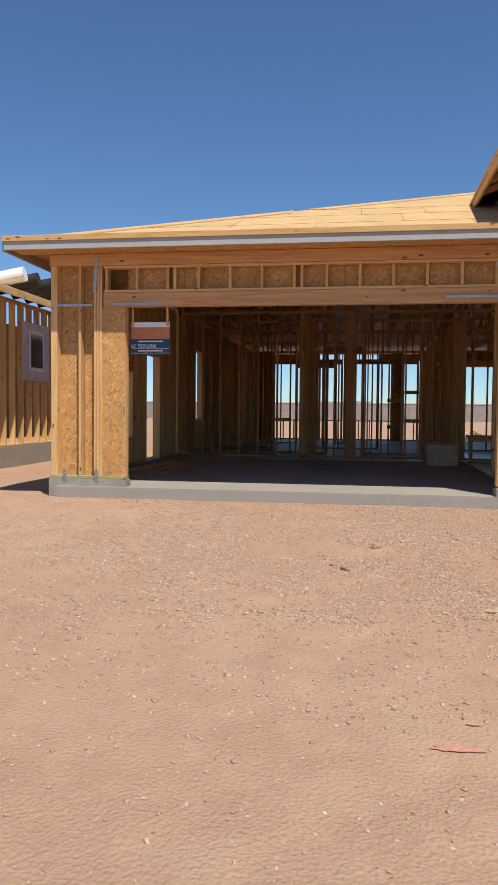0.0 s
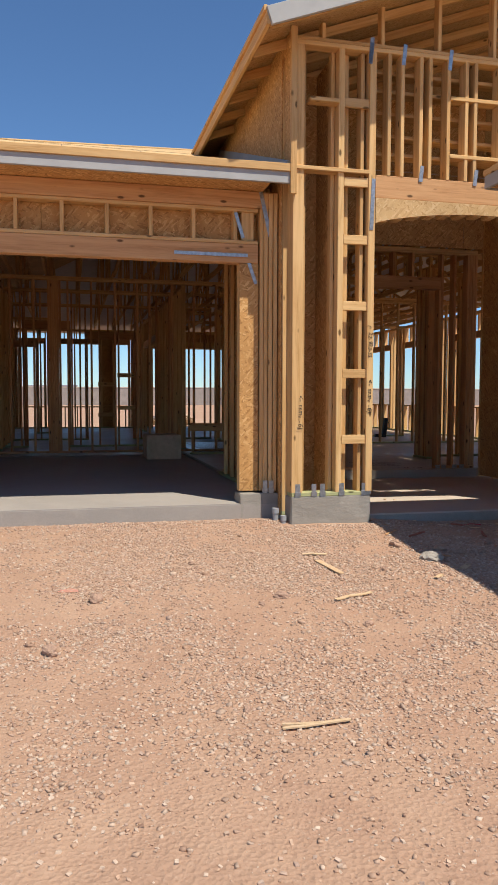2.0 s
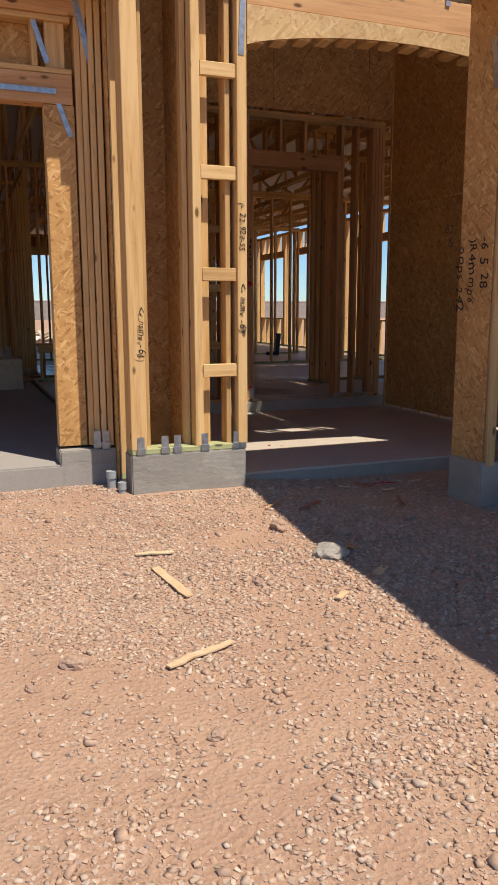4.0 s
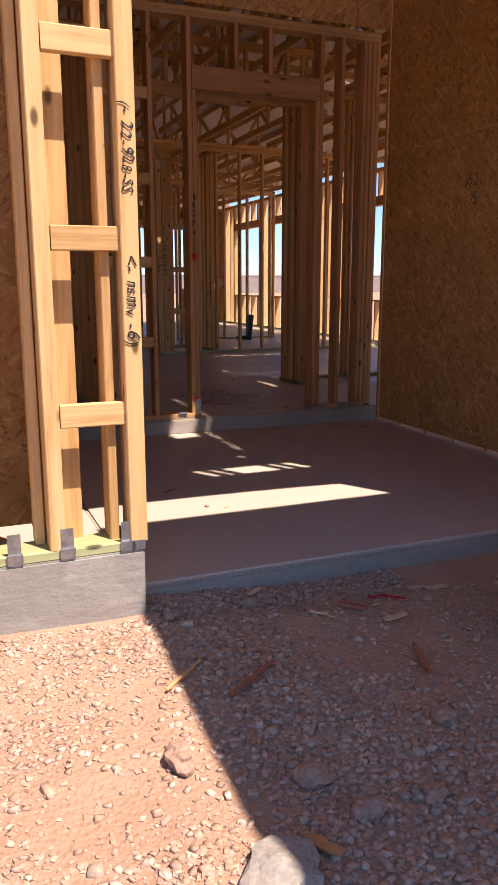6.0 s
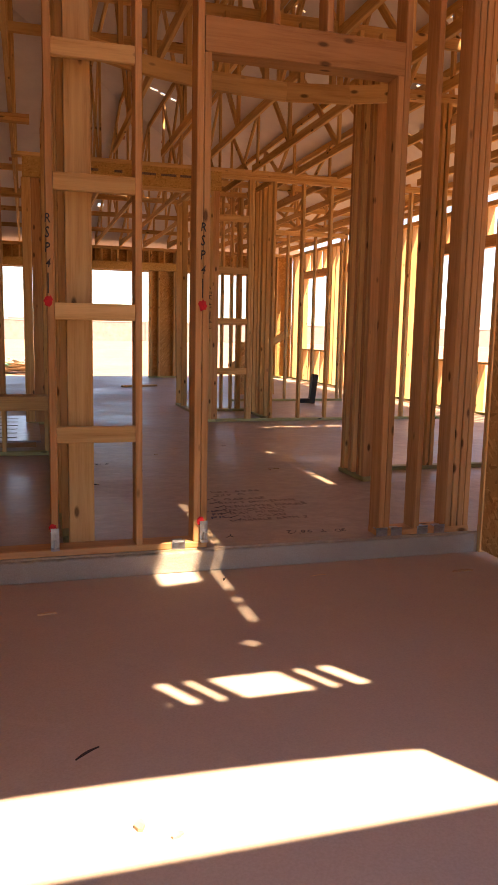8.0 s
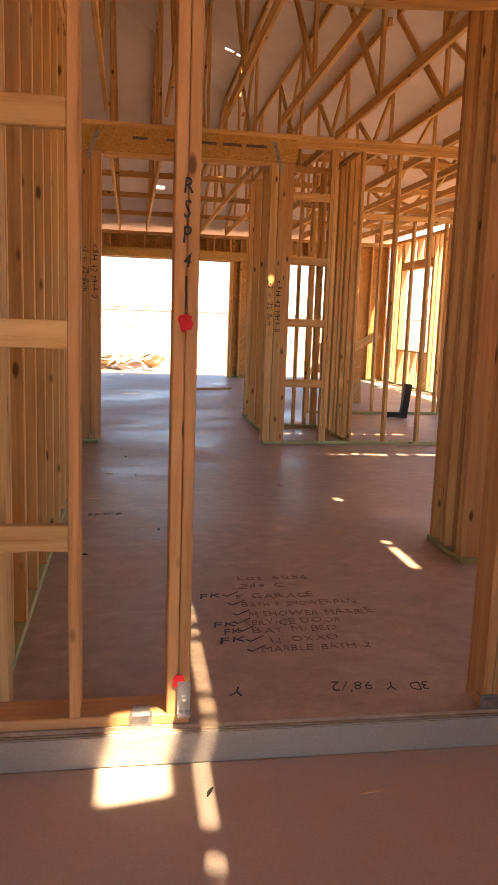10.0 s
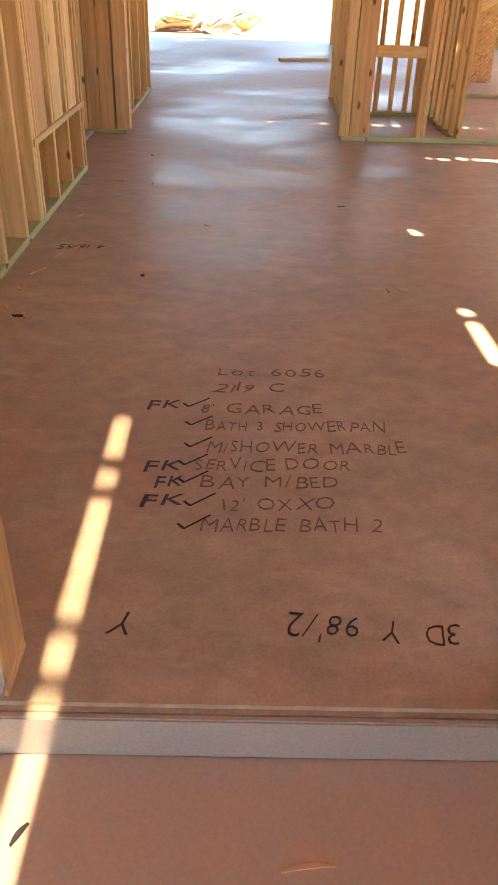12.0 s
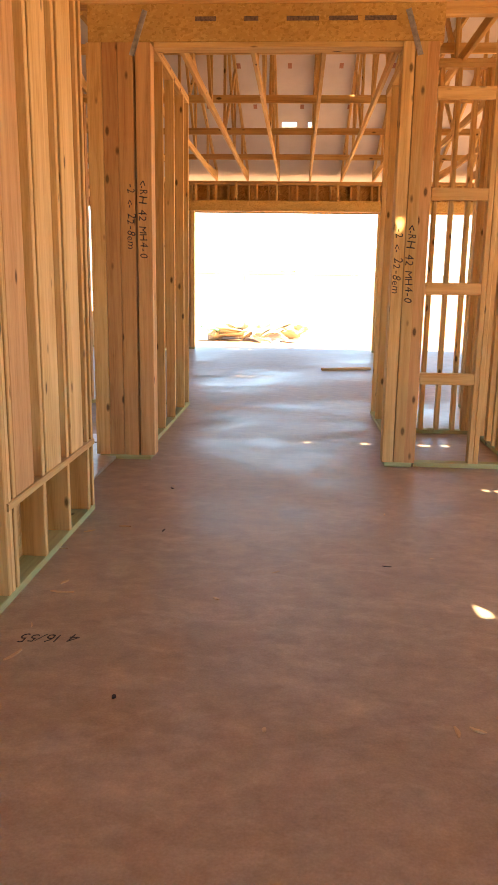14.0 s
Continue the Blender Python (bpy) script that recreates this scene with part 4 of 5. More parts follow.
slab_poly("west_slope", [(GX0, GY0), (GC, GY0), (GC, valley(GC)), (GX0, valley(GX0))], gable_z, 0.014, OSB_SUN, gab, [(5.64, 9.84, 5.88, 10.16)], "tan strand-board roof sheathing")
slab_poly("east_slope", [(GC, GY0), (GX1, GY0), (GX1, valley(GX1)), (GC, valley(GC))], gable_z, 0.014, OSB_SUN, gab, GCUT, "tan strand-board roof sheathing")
board(gab, "rake_board", (GX0, GY0 - 0.02, GZ - 0.07), (GC, GY0 - 0.02, gable_z(GC, 0) - 0.07), 0.04, 0.16, FASCIA, (0, 1, 0), "pale primed rake board")
board(gab, "rake_board", (GC, GY0 - 0.02, gable_z(GC, 0) - 0.07), (GX1, GY0 - 0.02, GZ - 0.07), 0.04, 0.16, FASCIA, (0, 1, 0), "pale primed rake board")
board(gab, "eave_board", (GX0, GY0, GZ - 0.06), (GX0, valley(GX0), GZ - 0.06), 0.04, 0.14, LUMBER, (1, 0, 0))
board(gab, "eave_strip", (GX0 - 0.03, GY0, GZ + 0.01), (GX0 - 0.03, valley(GX0), GZ + 0.01), 0.03, 0.05, LUMBER, (1, 0, 0))
y = 9.1
while y < 12.6:
    board(gab, "rafter", (GX0 + 0.03, y, GZ - 0.06), (GC, y, gable_z(GC, 0) - 0.06), 0.038, 0.09, LUMBER, (0, 1, 0))
    y += 0.61
# gable studs above the plate
for i in range(11):
    x = 2.4 + 0.61 * i
    board(gab, "gable_stud", (x, 9.51, TT + 0.076), (x, 9.51, gable_z(x, 0) - 0.06), 0.038, 0.1, LUMBER)
# side wall of the tower above the garage roof
bm = bmesh.new()
f = bm.faces.new([bm.verts.new((2.09, y, z)) for y, z in ((9.46, 3.6), (13.1, 4.95), (13.1, GZ + 0.12), (9.46, GZ + 0.12))])
ex = bmesh.ops.extrude_face_region(bm, geom=[f])
for v in ex["geom"]:
    if isinstance(v, bmesh.types.BMVert):
        v.co.x += 0.012
bmesh.ops.recalc_face_normals(bm, faces=bm.faces[:])
part("side_sheathing", bm, OSB, gab, "brown strand-board side wall")
board(gab, "step_flashing", (2.06, 9.5, EAVE + 0.06), (2.06, 13.0, EAVE + HIP_PITCH * 3.5 + 0.06), 0.03, 0.1, FASCIA, (1, 0, 0), "pale flashing board")
board(gab, "corner_board", (2.09, 9.43, 3.5), (2.09, 9.43, GZ + 0.1), 0.06, 0.04, LUMBER)
# slats behind the studs; right-hand group added to block sun off the porch floor
for x0, x1, zs in ((2.95, 6.9, (3.66, 4.4, 4.62)), (2.95, 4.78, (4.0, 4.18, 4.8)), (5.72, 6.9, (3.84, 3.98, 4.1, 4.22))):
    for z in zs:
        board(gab, "louvre_board", (x0, 9.68, z), (x1, 9.68, z), 0.15, 0.036, LUMBER, (0, 1, 0))
# panel added beside the arch posts to stop a second sun patch
board(tw, "sheathing_panel", (5.86, 9.5, PORCH), (5.86, 9.5, 3.6), 0.53, 0.011, OSB, label="brown strand-board panel")

# wing roof
WX0, WX1, WY0, WY1, WZ = 3.86, 9.4, 4.72, 8.94, 3.64
wr = thing("roof_wing", "low hip roof of the side wing with pale fascia", "roof", (6, 7, WZ), "structure")


def wing_z(x, y):
    return WZ + PITCH * max(0, min(x - WX0, WX1 - x, y - WY0, WY1 - y))


wd = (WY1 - WY0) / 2
for nm, pts in (("west_slope", [(WX0, WY0), (WX0 + wd, WY0 + wd), (WX0, WY1)]), ("front_slope", [(WX0, WY0), (WX1, WY0), (WX1 - wd, WY0 + wd), (WX0 + wd, WY0 + wd)]), ("east_slope", [(WX1, WY0), (WX1, WY1), (WX1 - wd, WY0 + wd)]), ("back_slope", [(WX0, WY1), (WX0 + wd, WY1 - wd), (WX1 - wd, WY1 - wd), (WX1, WY1)])):
    slab_poly(nm, pts, wing_z, 0.014, OSB_SUN, wr)
board(wr, "fascia", (WX0, WY0, WZ - 0.05), (WX0, WY1, WZ - 0.05), 0.036, 0.13, FASCIA, (1, 0, 0), "pale primed fascia board")
board(wr, "fascia", (WX0 + 0.02, WY1, WZ - 0.05), (WX1, WY1, WZ - 0.05), 0.036, 0.13, FASCIA, (0, 1, 0), "pale primed fascia board")
board(wr, "fascia", (WX0 + 0.02, WY0, WZ - 0.05), (WX1, WY0, WZ - 0.05), 0.036, 0.13, FASCIA, (0, 1, 0), "pale primed fascia board")
board(wr, "eave_strip", (WX0 - 0.02, WY0, WZ + 0.03), (WX0 - 0.02, WY1, WZ + 0.03), 0.03, 0.05, LUMBER, (1, 0, 0))
board(wr, "soffit_board", (4.07, WY0 + 0.03, WZ - 0.1), (4.07, WY1 - 0.03, WZ - 0.1), 0.38, 0.012, OSB, (1, 0, 0))

# ---------------------------------------------------------------- trusses


def truss(x, y0, y1, zb):
    t = thing("roof_truss", "bare pine roof truss with diagonal webs", "truss", (x, y0, zb), "", "roof trusses")
    board(t, "bottom_chord", (x, y0, zb + 0.045), (x, y1, zb + 0.045), 0.038, 0.089, LUMBER)
    n = max(4, round((y1 - y0) / 1.5))
    ys = [y0 + (y1 - y0) * i / n for i in range(n + 1)]
    tops = [(y, max(zb + 0.09, roof_z(x, y) - 0.06)) for y in ys]
    brk = sorted({y0, y1, *[b for b in (RY0 + x - RX0, RY0 + RX1 - x, RY1 - (x - RX0), RY1 - (RX1 - x)) if y0 < b < y1]})
    for a, b in zip(brk, brk[1:]):
        board(t, "top_chord", (x, a, max(zb + 0.09, roof_z(x, a) - 0.055)), (x, b, max(zb + 0.09, roof_z(x, b) - 0.055)), 0.038, 0.089, LUMBER)
    for i in range(1, n):
        if tops[i][1] - zb > 0.3:
            board(t, "web", (x, ys[i], zb + 0.07), (x, ys[i], tops[i][1]), 0.036, 0.06, LUMBER)
            j = i + (1 if i % 2 else -1)
            board(t, "web", (x, ys[i], zb + 0.07), (x, ys[j], tops[j][1] - 0.02), 0.034, 0.07, LUMBER)
    return t


x = -4.1
while x < 10.3:
    if x < 2.05:
        truss(x, 10.1, 16.6, 3.74)
        truss(x, 16.75, 28.5, 3.78)
    else:
        truss(x, 12.95, 18.7, 3.9 if 3.7 < x < 6.2 else 3.8)
        truss(x, 18.95, 28.5, 3.78)
    x += 0.61
for i, (y, z) in enumerate(((14.4, 4.0), (16.2, 4.35), (20.6, 4.0), (22.6, 4.0), (24.6, 4.0), (26.4, 3.92))):
    br = thing("truss_brace", "long pine brace nailed across the trusses", "brace", (3, y, z), "", "truss braces")
    board(br, "plank", (2.2, y, z), (10.2, y, z), 0.089, 0.038, LUMBER, (0, 0, 1))

# ---------------------------------------------------------------- entry wall
ew = stud_wall("wall_entry", "x", 2.1, 6.03, 12.9, FLOOR, 3.77, 0.14, [(4.305, 5.395, None, 3.16)],
               at=[2.23, 2.64, 3.045, 3.455, 3.915, 4.245, 4.66, 4.97, 5.66], pack=[5.88, 5.925, 5.97, 6.01], mat=REDWOOD, green=False,
               blocks=[(3.475, 3.895, z) for z in (1.13, 1.79, 2.45, 3.1)] + [(3.065, 3.435, 3.5)],
               label="open reddish stud wall with the entry door opening")
board(ew, "post_stud", (3.61, 13.02, FLOOR), (3.61, 13.02, 3.7), 0.14, 0.09, LUMBER)
up = thing("wall_over_entry", "strand-board panel wall above the entry", "wall", (4, 12.8, 3.78), "structure")
for x0, x1 in ((2.12, 3.3), (3.3, 4.52), (4.52, 5.74), (5.74, 6.07)):
    board(up, "sheathing_panel", ((x0 + x1) / 2, 12.76, 3.776), ((x0 + x1) / 2, 12.76, 5.9), x1 - x0 - 0.005, 0.011, OSB, label="brown strand-board panel")
for i in range(9):
    board(up, "stud", (2.3 + 0.45 * i, 12.84, 3.776), (2.3 + 0.45 * i, 12.84, 5.5), 0.038, 0.138, LUMBER)

for i, x in enumerate((3.045, 3.455, 4.285)):
    mk = thing("stud_note", "black marker note and red spray dot on a stud", "writing", (x, 12.82, 1.8), "", "marked studs")
    wx = x - 0.012 if i < 2 else x - 0.02
    for j, ch in enumerate("RSP4"):
        writing("letter", ch, 0.072, pose(wx - 0.013, 12.822, 2.235 - 0.075 * j, 90), INK, mk, "", 0.7, 0.0008)
    board(mk, "stroke", (wx, 12.826, 1.88), (wx, 12.826, 1.985), 0.007, 0.006, INK)
    rng = random.Random(i)
    for cz, r in ((1.84, 0.026), (0.62, 0.022)):
        bm = bmesh.new()
        ring = [bm.verts.new((wx + r * rng.uniform(0.7, 1.05) * math.cos(a * 0.35), 12.8245, cz + 1.3 * r * rng.uniform(0.7, 1.1) * math.sin(a * 0.35))) for a in range(18)]
        bm.faces.new(ring[::-1])
        part("paint_dot", bm, REDPAINT, mk, "red spray-paint dot")
    hd = thing("hold_down", "galvanised steel hold-down bracket with anchor bolt", "bracket", (x, 12.82, FLOOR), "", "steel hold-downs")
    wx = x
    board(hd, "back_plate", (wx, 12.821, 0.5), (wx, 12.821, 0.62), 0.045, 0.004, STEEL)
    board(hd, "seat", (wx, 12.81, 0.5), (wx, 12.81, 0.512), 0.045, 0.034, STEEL)
    board(hd, "bolt", (wx, 12.805, 0.5), (wx, 12.805, 0.56), 0.014, 0.014, STEEL)
for x in (4.14, 5.42, 5.52, 5.7, 5.82):
    hd = thing("anchor_plate", "small bent galvanised sill anchor", "bracket", (x, 12.82, FLOOR), "", "steel sill anchors")
    board(hd, "plate", (x, 12.826, 0.462), (x, 12.826, 0.515), 0.075, 0.004, STEEL)
    board(hd, "tab", (x, 12.81, 0.503), (x, 12.89, 0.503), 0.06, 0.004, STEEL)

# ---------------------------------------------------------------- hall
hw = stud_wall("wall_hall_west", "y", 13.1, 17.41, 3.58, FLOOR, 3.78, 0.14, spacing=0.3, at=[13.3, 13.7, 14.1, 14.5, 14.9, 15.3, 15.7, 16.1, 16.5, 16.9, 17.3, 17.39], label="tall pine stud wall along the hall with a low rail")
board(hw, "shelf_rail", (3.585, 16.0, 0.9), (3.585, 17.4, 0.9), 0.15, 0.036, LUMBER, (1, 0, 0))
board(hw, "back_panel", (3.52, 16.7, 0.5), (3.52, 16.7, 0.88), 1.35, 0.011, OSB, (0, 1, 0), "strand-board low panel")
for yb in (16.0, 16.04):
    board(hw, "stud", (3.6, yb, 0.5), (3.6, yb, 3.7), 0.037, 0.1, LUMBER, (0, 1, 0))
for i, yb in enumerate((16.24, 16.66, 17.08)):
    board(hw, "filler_board", (3.63, yb, 0.92), (3.63, yb, 3.7), 0.235, 0.038, LUMBER if i else REDWOOD, (0, 1, 0))
bench = thing("bench_frame", "low framed pine bench with plain top", "bench", (2.9, 16.4, FLOOR))
board(bench, "top_rail", (2.15, 16.45, 1.02), (3.55, 16.45, 1.02), 0.3, 0.038, LUMBER, (0, 1, 0))
board(bench, "front_rail", (2.15, 16.32, 0.95), (3.55, 16.32, 0.95), 0.038, 0.1, LUMBER, (0, 1, 0))
board(bench, "floor_plate", (2.15, 16.34, 0.479), (3.55, 16.34, 0.479), 0.09, 0.036, GREENPLATE, (0, 1, 0))
for x in (2.2, 2.85, 3.1, 3.5):
    board(bench, "leg", (x, 16.34, 0.5), (x, 16.34, 0.9), 0.038, 0.085, LUMBER)

fs = thing("foil_sheet", "silver foil-faced insulation sheet lying on the slab", "insulation", (2.8, 18, FLOOR))
box("sheet", fs, 2.3, 17.15, FLOOR + 0.002, 3.46, 19.6, FLOOR + 0.026, FOILSHEET, 0.004)
for k in range(6):
    box("print_bar", fs, 2.5, 17.4 + 0.36 * k, FLOOR + 0.027, 3.2, 17.45 + 0.36 * k, FLOOR + 0.029, PENCIL)


def pack(name, label, xs, y0, y1, z0, z1, w=0.037):
    p = thing(name, label, "post", (xs[0], y0, z0), "", "built-up posts")
    for x in xs:
        board(p, "stud", (x, (y0 + y1) / 2, z0 + 0.038), (x, (y0 + y1) / 2, z1), w, y1 - y0, REDWOOD if x > xs[0] + 0.1 else LUMBER)
    board(p, "floor_plate", (xs[0] - 0.02, (y0 + y1) / 2, z0 + 0.02), (xs[-1] + 0.02, (y0 + y1) / 2, z0 + 0.02), y1 - y0 + 0.01, 0.036, GREENPLATE, (0, 1, 0))
    return p


arch = thing("hall_drop_beam", "shallow curved pine beam across the hall ceiling", "beam", (4.8, 14.3, 3.4))
pts = [(3.68, 3.62), (4.1, 3.53), (4.6, 3.47), (5.2, 3.45), (5.7, 3.48), (6.06, 3.53)]
for (xa, za), (xb, zb) in zip(pts, pts[1:]):
    board(arch, "curved_plate", (xa, 14.25, za), (xb, 14.25, zb), 0.038, 0.13, LUMBER, (0, 1, 0))
    for k in (0.25, 0.75):
        xm, zm = xa + (xb - xa) * k, za + (zb - za) * k
        board(arch, "cripple_stud", (xm, 14.28, zm + 0.06), (xm, 14.28, 3.95), 0.038, 0.06, LUMBER)

# opening at the end of the hall
pack("built_up_post", "broad post of studs nailed side by side at the opening", [3.36, 3.475, 3.59, 3.72], 18.76, 18.9, FLOOR, 3.54, 0.112)
pack("built_up_post", "broad post of studs nailed side by side at the opening", [5.62, 5.71, 5.79], 18.76, 18.9, FLOOR, 3.54, 0.085)
hb = thing("header_beam", "deep golden laminated strand beam with faint stamps", "beam", (4.6, 18.8, 3.54))
board(hb, "beam", (3.32, 18.84, 3.67), (5.86, 18.84, 3.67), 0.13, 0.25, LSL, (0, 1, 0))
board(hb, "lower_board", (3.8, 18.84, 3.525), (5.58, 18.84, 3.525), 0.14, 0.036, LUMBER, (0, 1, 0))
board(hb, "upper_plate", (3.2, 18.84, 3.82), (8.4, 18.84, 3.82), 0.14, 0.05, LUMBER, (0, 1, 0))
for x0, x1 in ((5.3, 5.52), (5.05, 5.25), (4.75, 4.98), (4.45, 4.55), (4.1, 4.25)):
    box("stamp_bar", hb, x0, 18.771, 3.68, x1, 18.774, 3.71, PENCIL, 0, "dark printed stamp")
strap(hb, (3.74, 18.765, 3.75), (3.64, 18.755, 3.45), (1, 0, 0), 0.04)
strap(hb, (5.6, 18.765, 3.75), (5.7, 18.755, 3.45), (1, 0, 0), 0.04)
for x, flip in ((3.66, 90), (5.66, 90)):
    note = thing("post_note", "black marker scrawl written down a post", "writing", (x, 18.75, 2.2))
    scrawl("<-RH 42 MH4-0\n -2 <- 22-8em", 0.085, pose(x + 0.02, 18.757, 2.6 if x < 4 else 2.3, 90, flip, 0), note, INK)

stud_wall("wall_passage_west", "y", 18.92, 21.5, 3.62, FLOOR, 3.78, 0.09, at=[19.3, 19.9, 20.5, 21.1, 21.45], blocks=[(21.12, 21.44, z) for z in (1.2, 2.0, 2.8)])
stud_wall("wall_passage_east", "y", 18.92, 21.2, 5.76, FLOOR, 3.78, 0.09, at=[19.0, 19.5, 20.1, 20.7, 21.15])
kw = stud_wall("wall_closet_front", "x", 5.83, 9.8, 18.83, FLOOR, 3.8, 0.09, at=[6.27, 6.31, 6.62, 7.04, 7.45, 7.86, 8.27, 8.68, 9.09], blocks=[(5.84, 6.25, z) for z in (1.16, 1.84, 2.52, 3.21)])
stud_wall("wall_closet_back", "x", 5.85, 6.75, 20.2, FLOOR, 3.8, 0.09, at=[5.9, 5.95, 6.1, 6.25, 6.4, 6.5, 6.54, 6.7])
stud_wall("wall_closet_east", "y", 18.95, 20.15, 6.65, FLOOR, 3.8, 0.09, at=[19.1, 19.3, 19.35, 19.5, 19.7, 19.75, 19.95, 20.1])
stud_wall("wall_bath", "x", 6.8, 9.0, 21.8, FLOOR, 3.5, 0.09, spacing=0.52)
bq = thing("loose_panel", "strand-board panel standing on the floor behind a diagonal brace", "panel", (7.7, 23, FLOOR))
board(bq, "sheet", (7.75, 23.2, FLOOR + 0.002), (7.75, 23.4, 1.5), 0.75, 0.012, OSB, (1, 0, 0))
board(bq, "brace", (7.1, 22.9, 1.0), (8.3, 22.95, 1.7), 0.038, 0.14, LUMBER, (0, 1, 0))
bp = thing("drain_pipe", "black plastic drain stub rising from the slab", "pipe", (8.2, 21.3, FLOOR))
board(bp, "pipe", (8.2, 21.3, FLOOR), (8.26, 21.3, 0.98), 0.1, 0.1, PIPEBLACK)
board(bp, "foot", (7.95, 21.3, FLOOR + 0.05), (8.2, 21.3, FLOOR + 0.05), 0.08, 0.08, PIPEBLACK, (0, 0, 1))

# stub wall on the hall's east side
st = thing("built_up_post", "thick stub wall of studs on a green plate", "post", (6.05, 14.7, FLOOR), "", "built-up posts")
for i, y in enumerate((14.5, 14.54, 14.6, 14.72, 14.78, 14.9, 14.94)):
    board(st, "stud", (6.12, y, 0.5), (6.12, y, 3.78), 0.138, 0.037, LUMBER if i % 2 else REDWOOD)
board(st, "floor_plate", (6.12, 14.46, 0.479), (6.12, 14.98, 0.479), 0.15, 0.036, GREENPLATE, (1, 0, 0), "green treated plate")
stud_wall("wall_east_room", "x", 6.22, 8.6, 14.95, FLOOR, 3.8, 0.09, at=[6.5, 6.9, 6.95, 8.5])
stud_wall("wall_entry_room", "x", 6.25, 10.3, 12.85, FLOOR, 3.77, 0.09, spacing=0.61, sheet=-1)

# ---------------------------------------------------------------- outer walls
stud_wall("wall_back", "x", -4.3, 10.4, 28.66, FLOOR, 3.8, 0.14, [(-3.43, -2.1, 1.2, 3.3), (-1.66, -0.9, 1.2, 3.3), (-0.4, 0.95, 1.2, 3.3), (1.45, 1.9, 1.2, 3.3), (2.75, 6.42, None, 3.22), (7.2, 9.3, None, 3.2)], sheet=0, label="open stud rear wall with windows and a wide patio opening")
for a, b in ((-4.3, -3.5), (-2.0, -1.75), (-0.8, -0.5), (1.0, 1.4), (2.0, 2.7), (6.5, 7.1), (9.4, 10.4)):
    rp = thing("wall_rear_sheathing", "brown strand-board sheathing on the rear wall", "wall", ((a + b) / 2, 28.75, FLOOR), "structure")
    board(rp, "sheathing_panel", ((a + b) / 2, 28.745, FLOOR), ((a + b) / 2, 28.745, 3.8), b - a, 0.011, OSB)
tb = thing("wall_rear_cripples", "short cripple studs and beam above the patio opening", "wall", (4.6, 28.4, 3.3), "structure")
board(tb, "beam", (2.3, 28.5, 3.32), (9.6, 28.5, 3.32), 0.09, 0.2, LSL, (0, 1, 0))
board(tb, "sheathing_panel", (4.6, 28.755, 3.2), (4.6, 28.755, 3.82), 4.6, 0.011, OSB)
board(tb, "sheathing_panel", (8.5, 28.755, 3.2), (8.5, 28.755, 3.82), 3.1, 0.011, OSB)
for i in range(18):
    board(tb, "cripple_stud", (2.4 + 0.4 * i, 28.5, 3.42), (2.4 + 0.4 * i, 28.5, 3.72), 0.038, 0.085, LUMBER)
board(tb, "plate", (2.3, 28.5, 3.74), (9.6, 28.5, 3.74), 0.09, 0.04, LUMBER, (0, 1, 0))
stud_wall("wall_west", "y", 16.7, 28.6, -4.26, 0.5, 3.8, 0.14, [(18.5, 19.3, 1.3, 3.0)], sheet=-1)
stud_wall("wall_east", "y", 12.9, 28.5, 10.4, FLOOR, 3.8, 0.14, [(14.5, 16.8, 1.3, 3.1), (19.0, 21.4, 1.3, 3.1), (22.4, 25.0, 1.3, 3.1), (25.8, 27.6, 1.3, 3.1)], sheet=0)
# inner rooms seen through the garage
stud_wall("wall_room_front", "x", -3.9, 2.1, 18.9, FLOOR, 3.8, 0.09, [(-0.9, -0.05, None, 2.95)], mat=REDWOOD, blocks=[(0.55, 0.93, 1.15), (0.55, 0.93, 1.8), (0.96, 1.34, 1.3), (0.96, 1.34, 2.0), (-2.25, -1.87, 1.3)])
stud_wall("wall_room_mid", "x", -4.0, 3.5, 21.5, FLOOR, 3.8, 0.09, [(-2.6, -1.6, None, 2.95), (0.4, 1.5, None, 2.95)], mat=REDWOOD)
stud_wall("wall_room_left", "y", 16.8, 21.4, -1.4, FLOOR, 3.8, 0.09, spacing=0.61)
stud_wall("wall_room_right", "y", 17.5, 28.4, 2.2, FLOOR, 3.8, 0.09, [(22.5, 25.5, None, 3.0)], spacing=0.61)
stud_wall("wall_room_far", "x", -4.0, -0.6, 25.0, FLOOR, 3.8, 0.09, [(-2.2, -1.0, None, 2.95)], spacing=0.61)

# rubbish pile behind the house
rng = random.Random(9)
pile = thing("rubbish_pile", "heap of cardboard and green plastic scraps on dirt", "rubbish", (4, 34, 0.25))
for i in range(26):
    x, y = 2.5 + rng.random() * 2.5, 33.2 + rng.random() * 1.6
    s = rng.uniform(0.2, 0.5)
    bm = bmesh.new()
    bmesh.ops.create_cube(bm, size=1)
    bmesh.ops.subdivide_edges(bm, edges=bm.edges[:], cuts=2, use_grid_fill=True)
    m = Matrix.LocRotScale((x, y, 0.36 + rng.random() * 0.25), Euler((rng.uniform(-0.6, 0.6), rng.uniform(-0.6, 0.6), rng.random() * 6)), (s * 1.5, s, s * rng.uniform(0.1, 0.5)))
    for v in bm.verts:
        v.co = m @ (v.co + Vector((noise.noise(v.co * 2 + Vector((i, 0, 0))), noise.noise(v.co * 2 + Vector((0, i, 0))), noise.noise(v.co * 2 + Vector((0, 0, i))))) * 0.35)
    part("scrap", bm, (CARD, RUBBISHG, STUCCO, WRAP)[0 if i % 3 else rng.randrange(4)], pile)

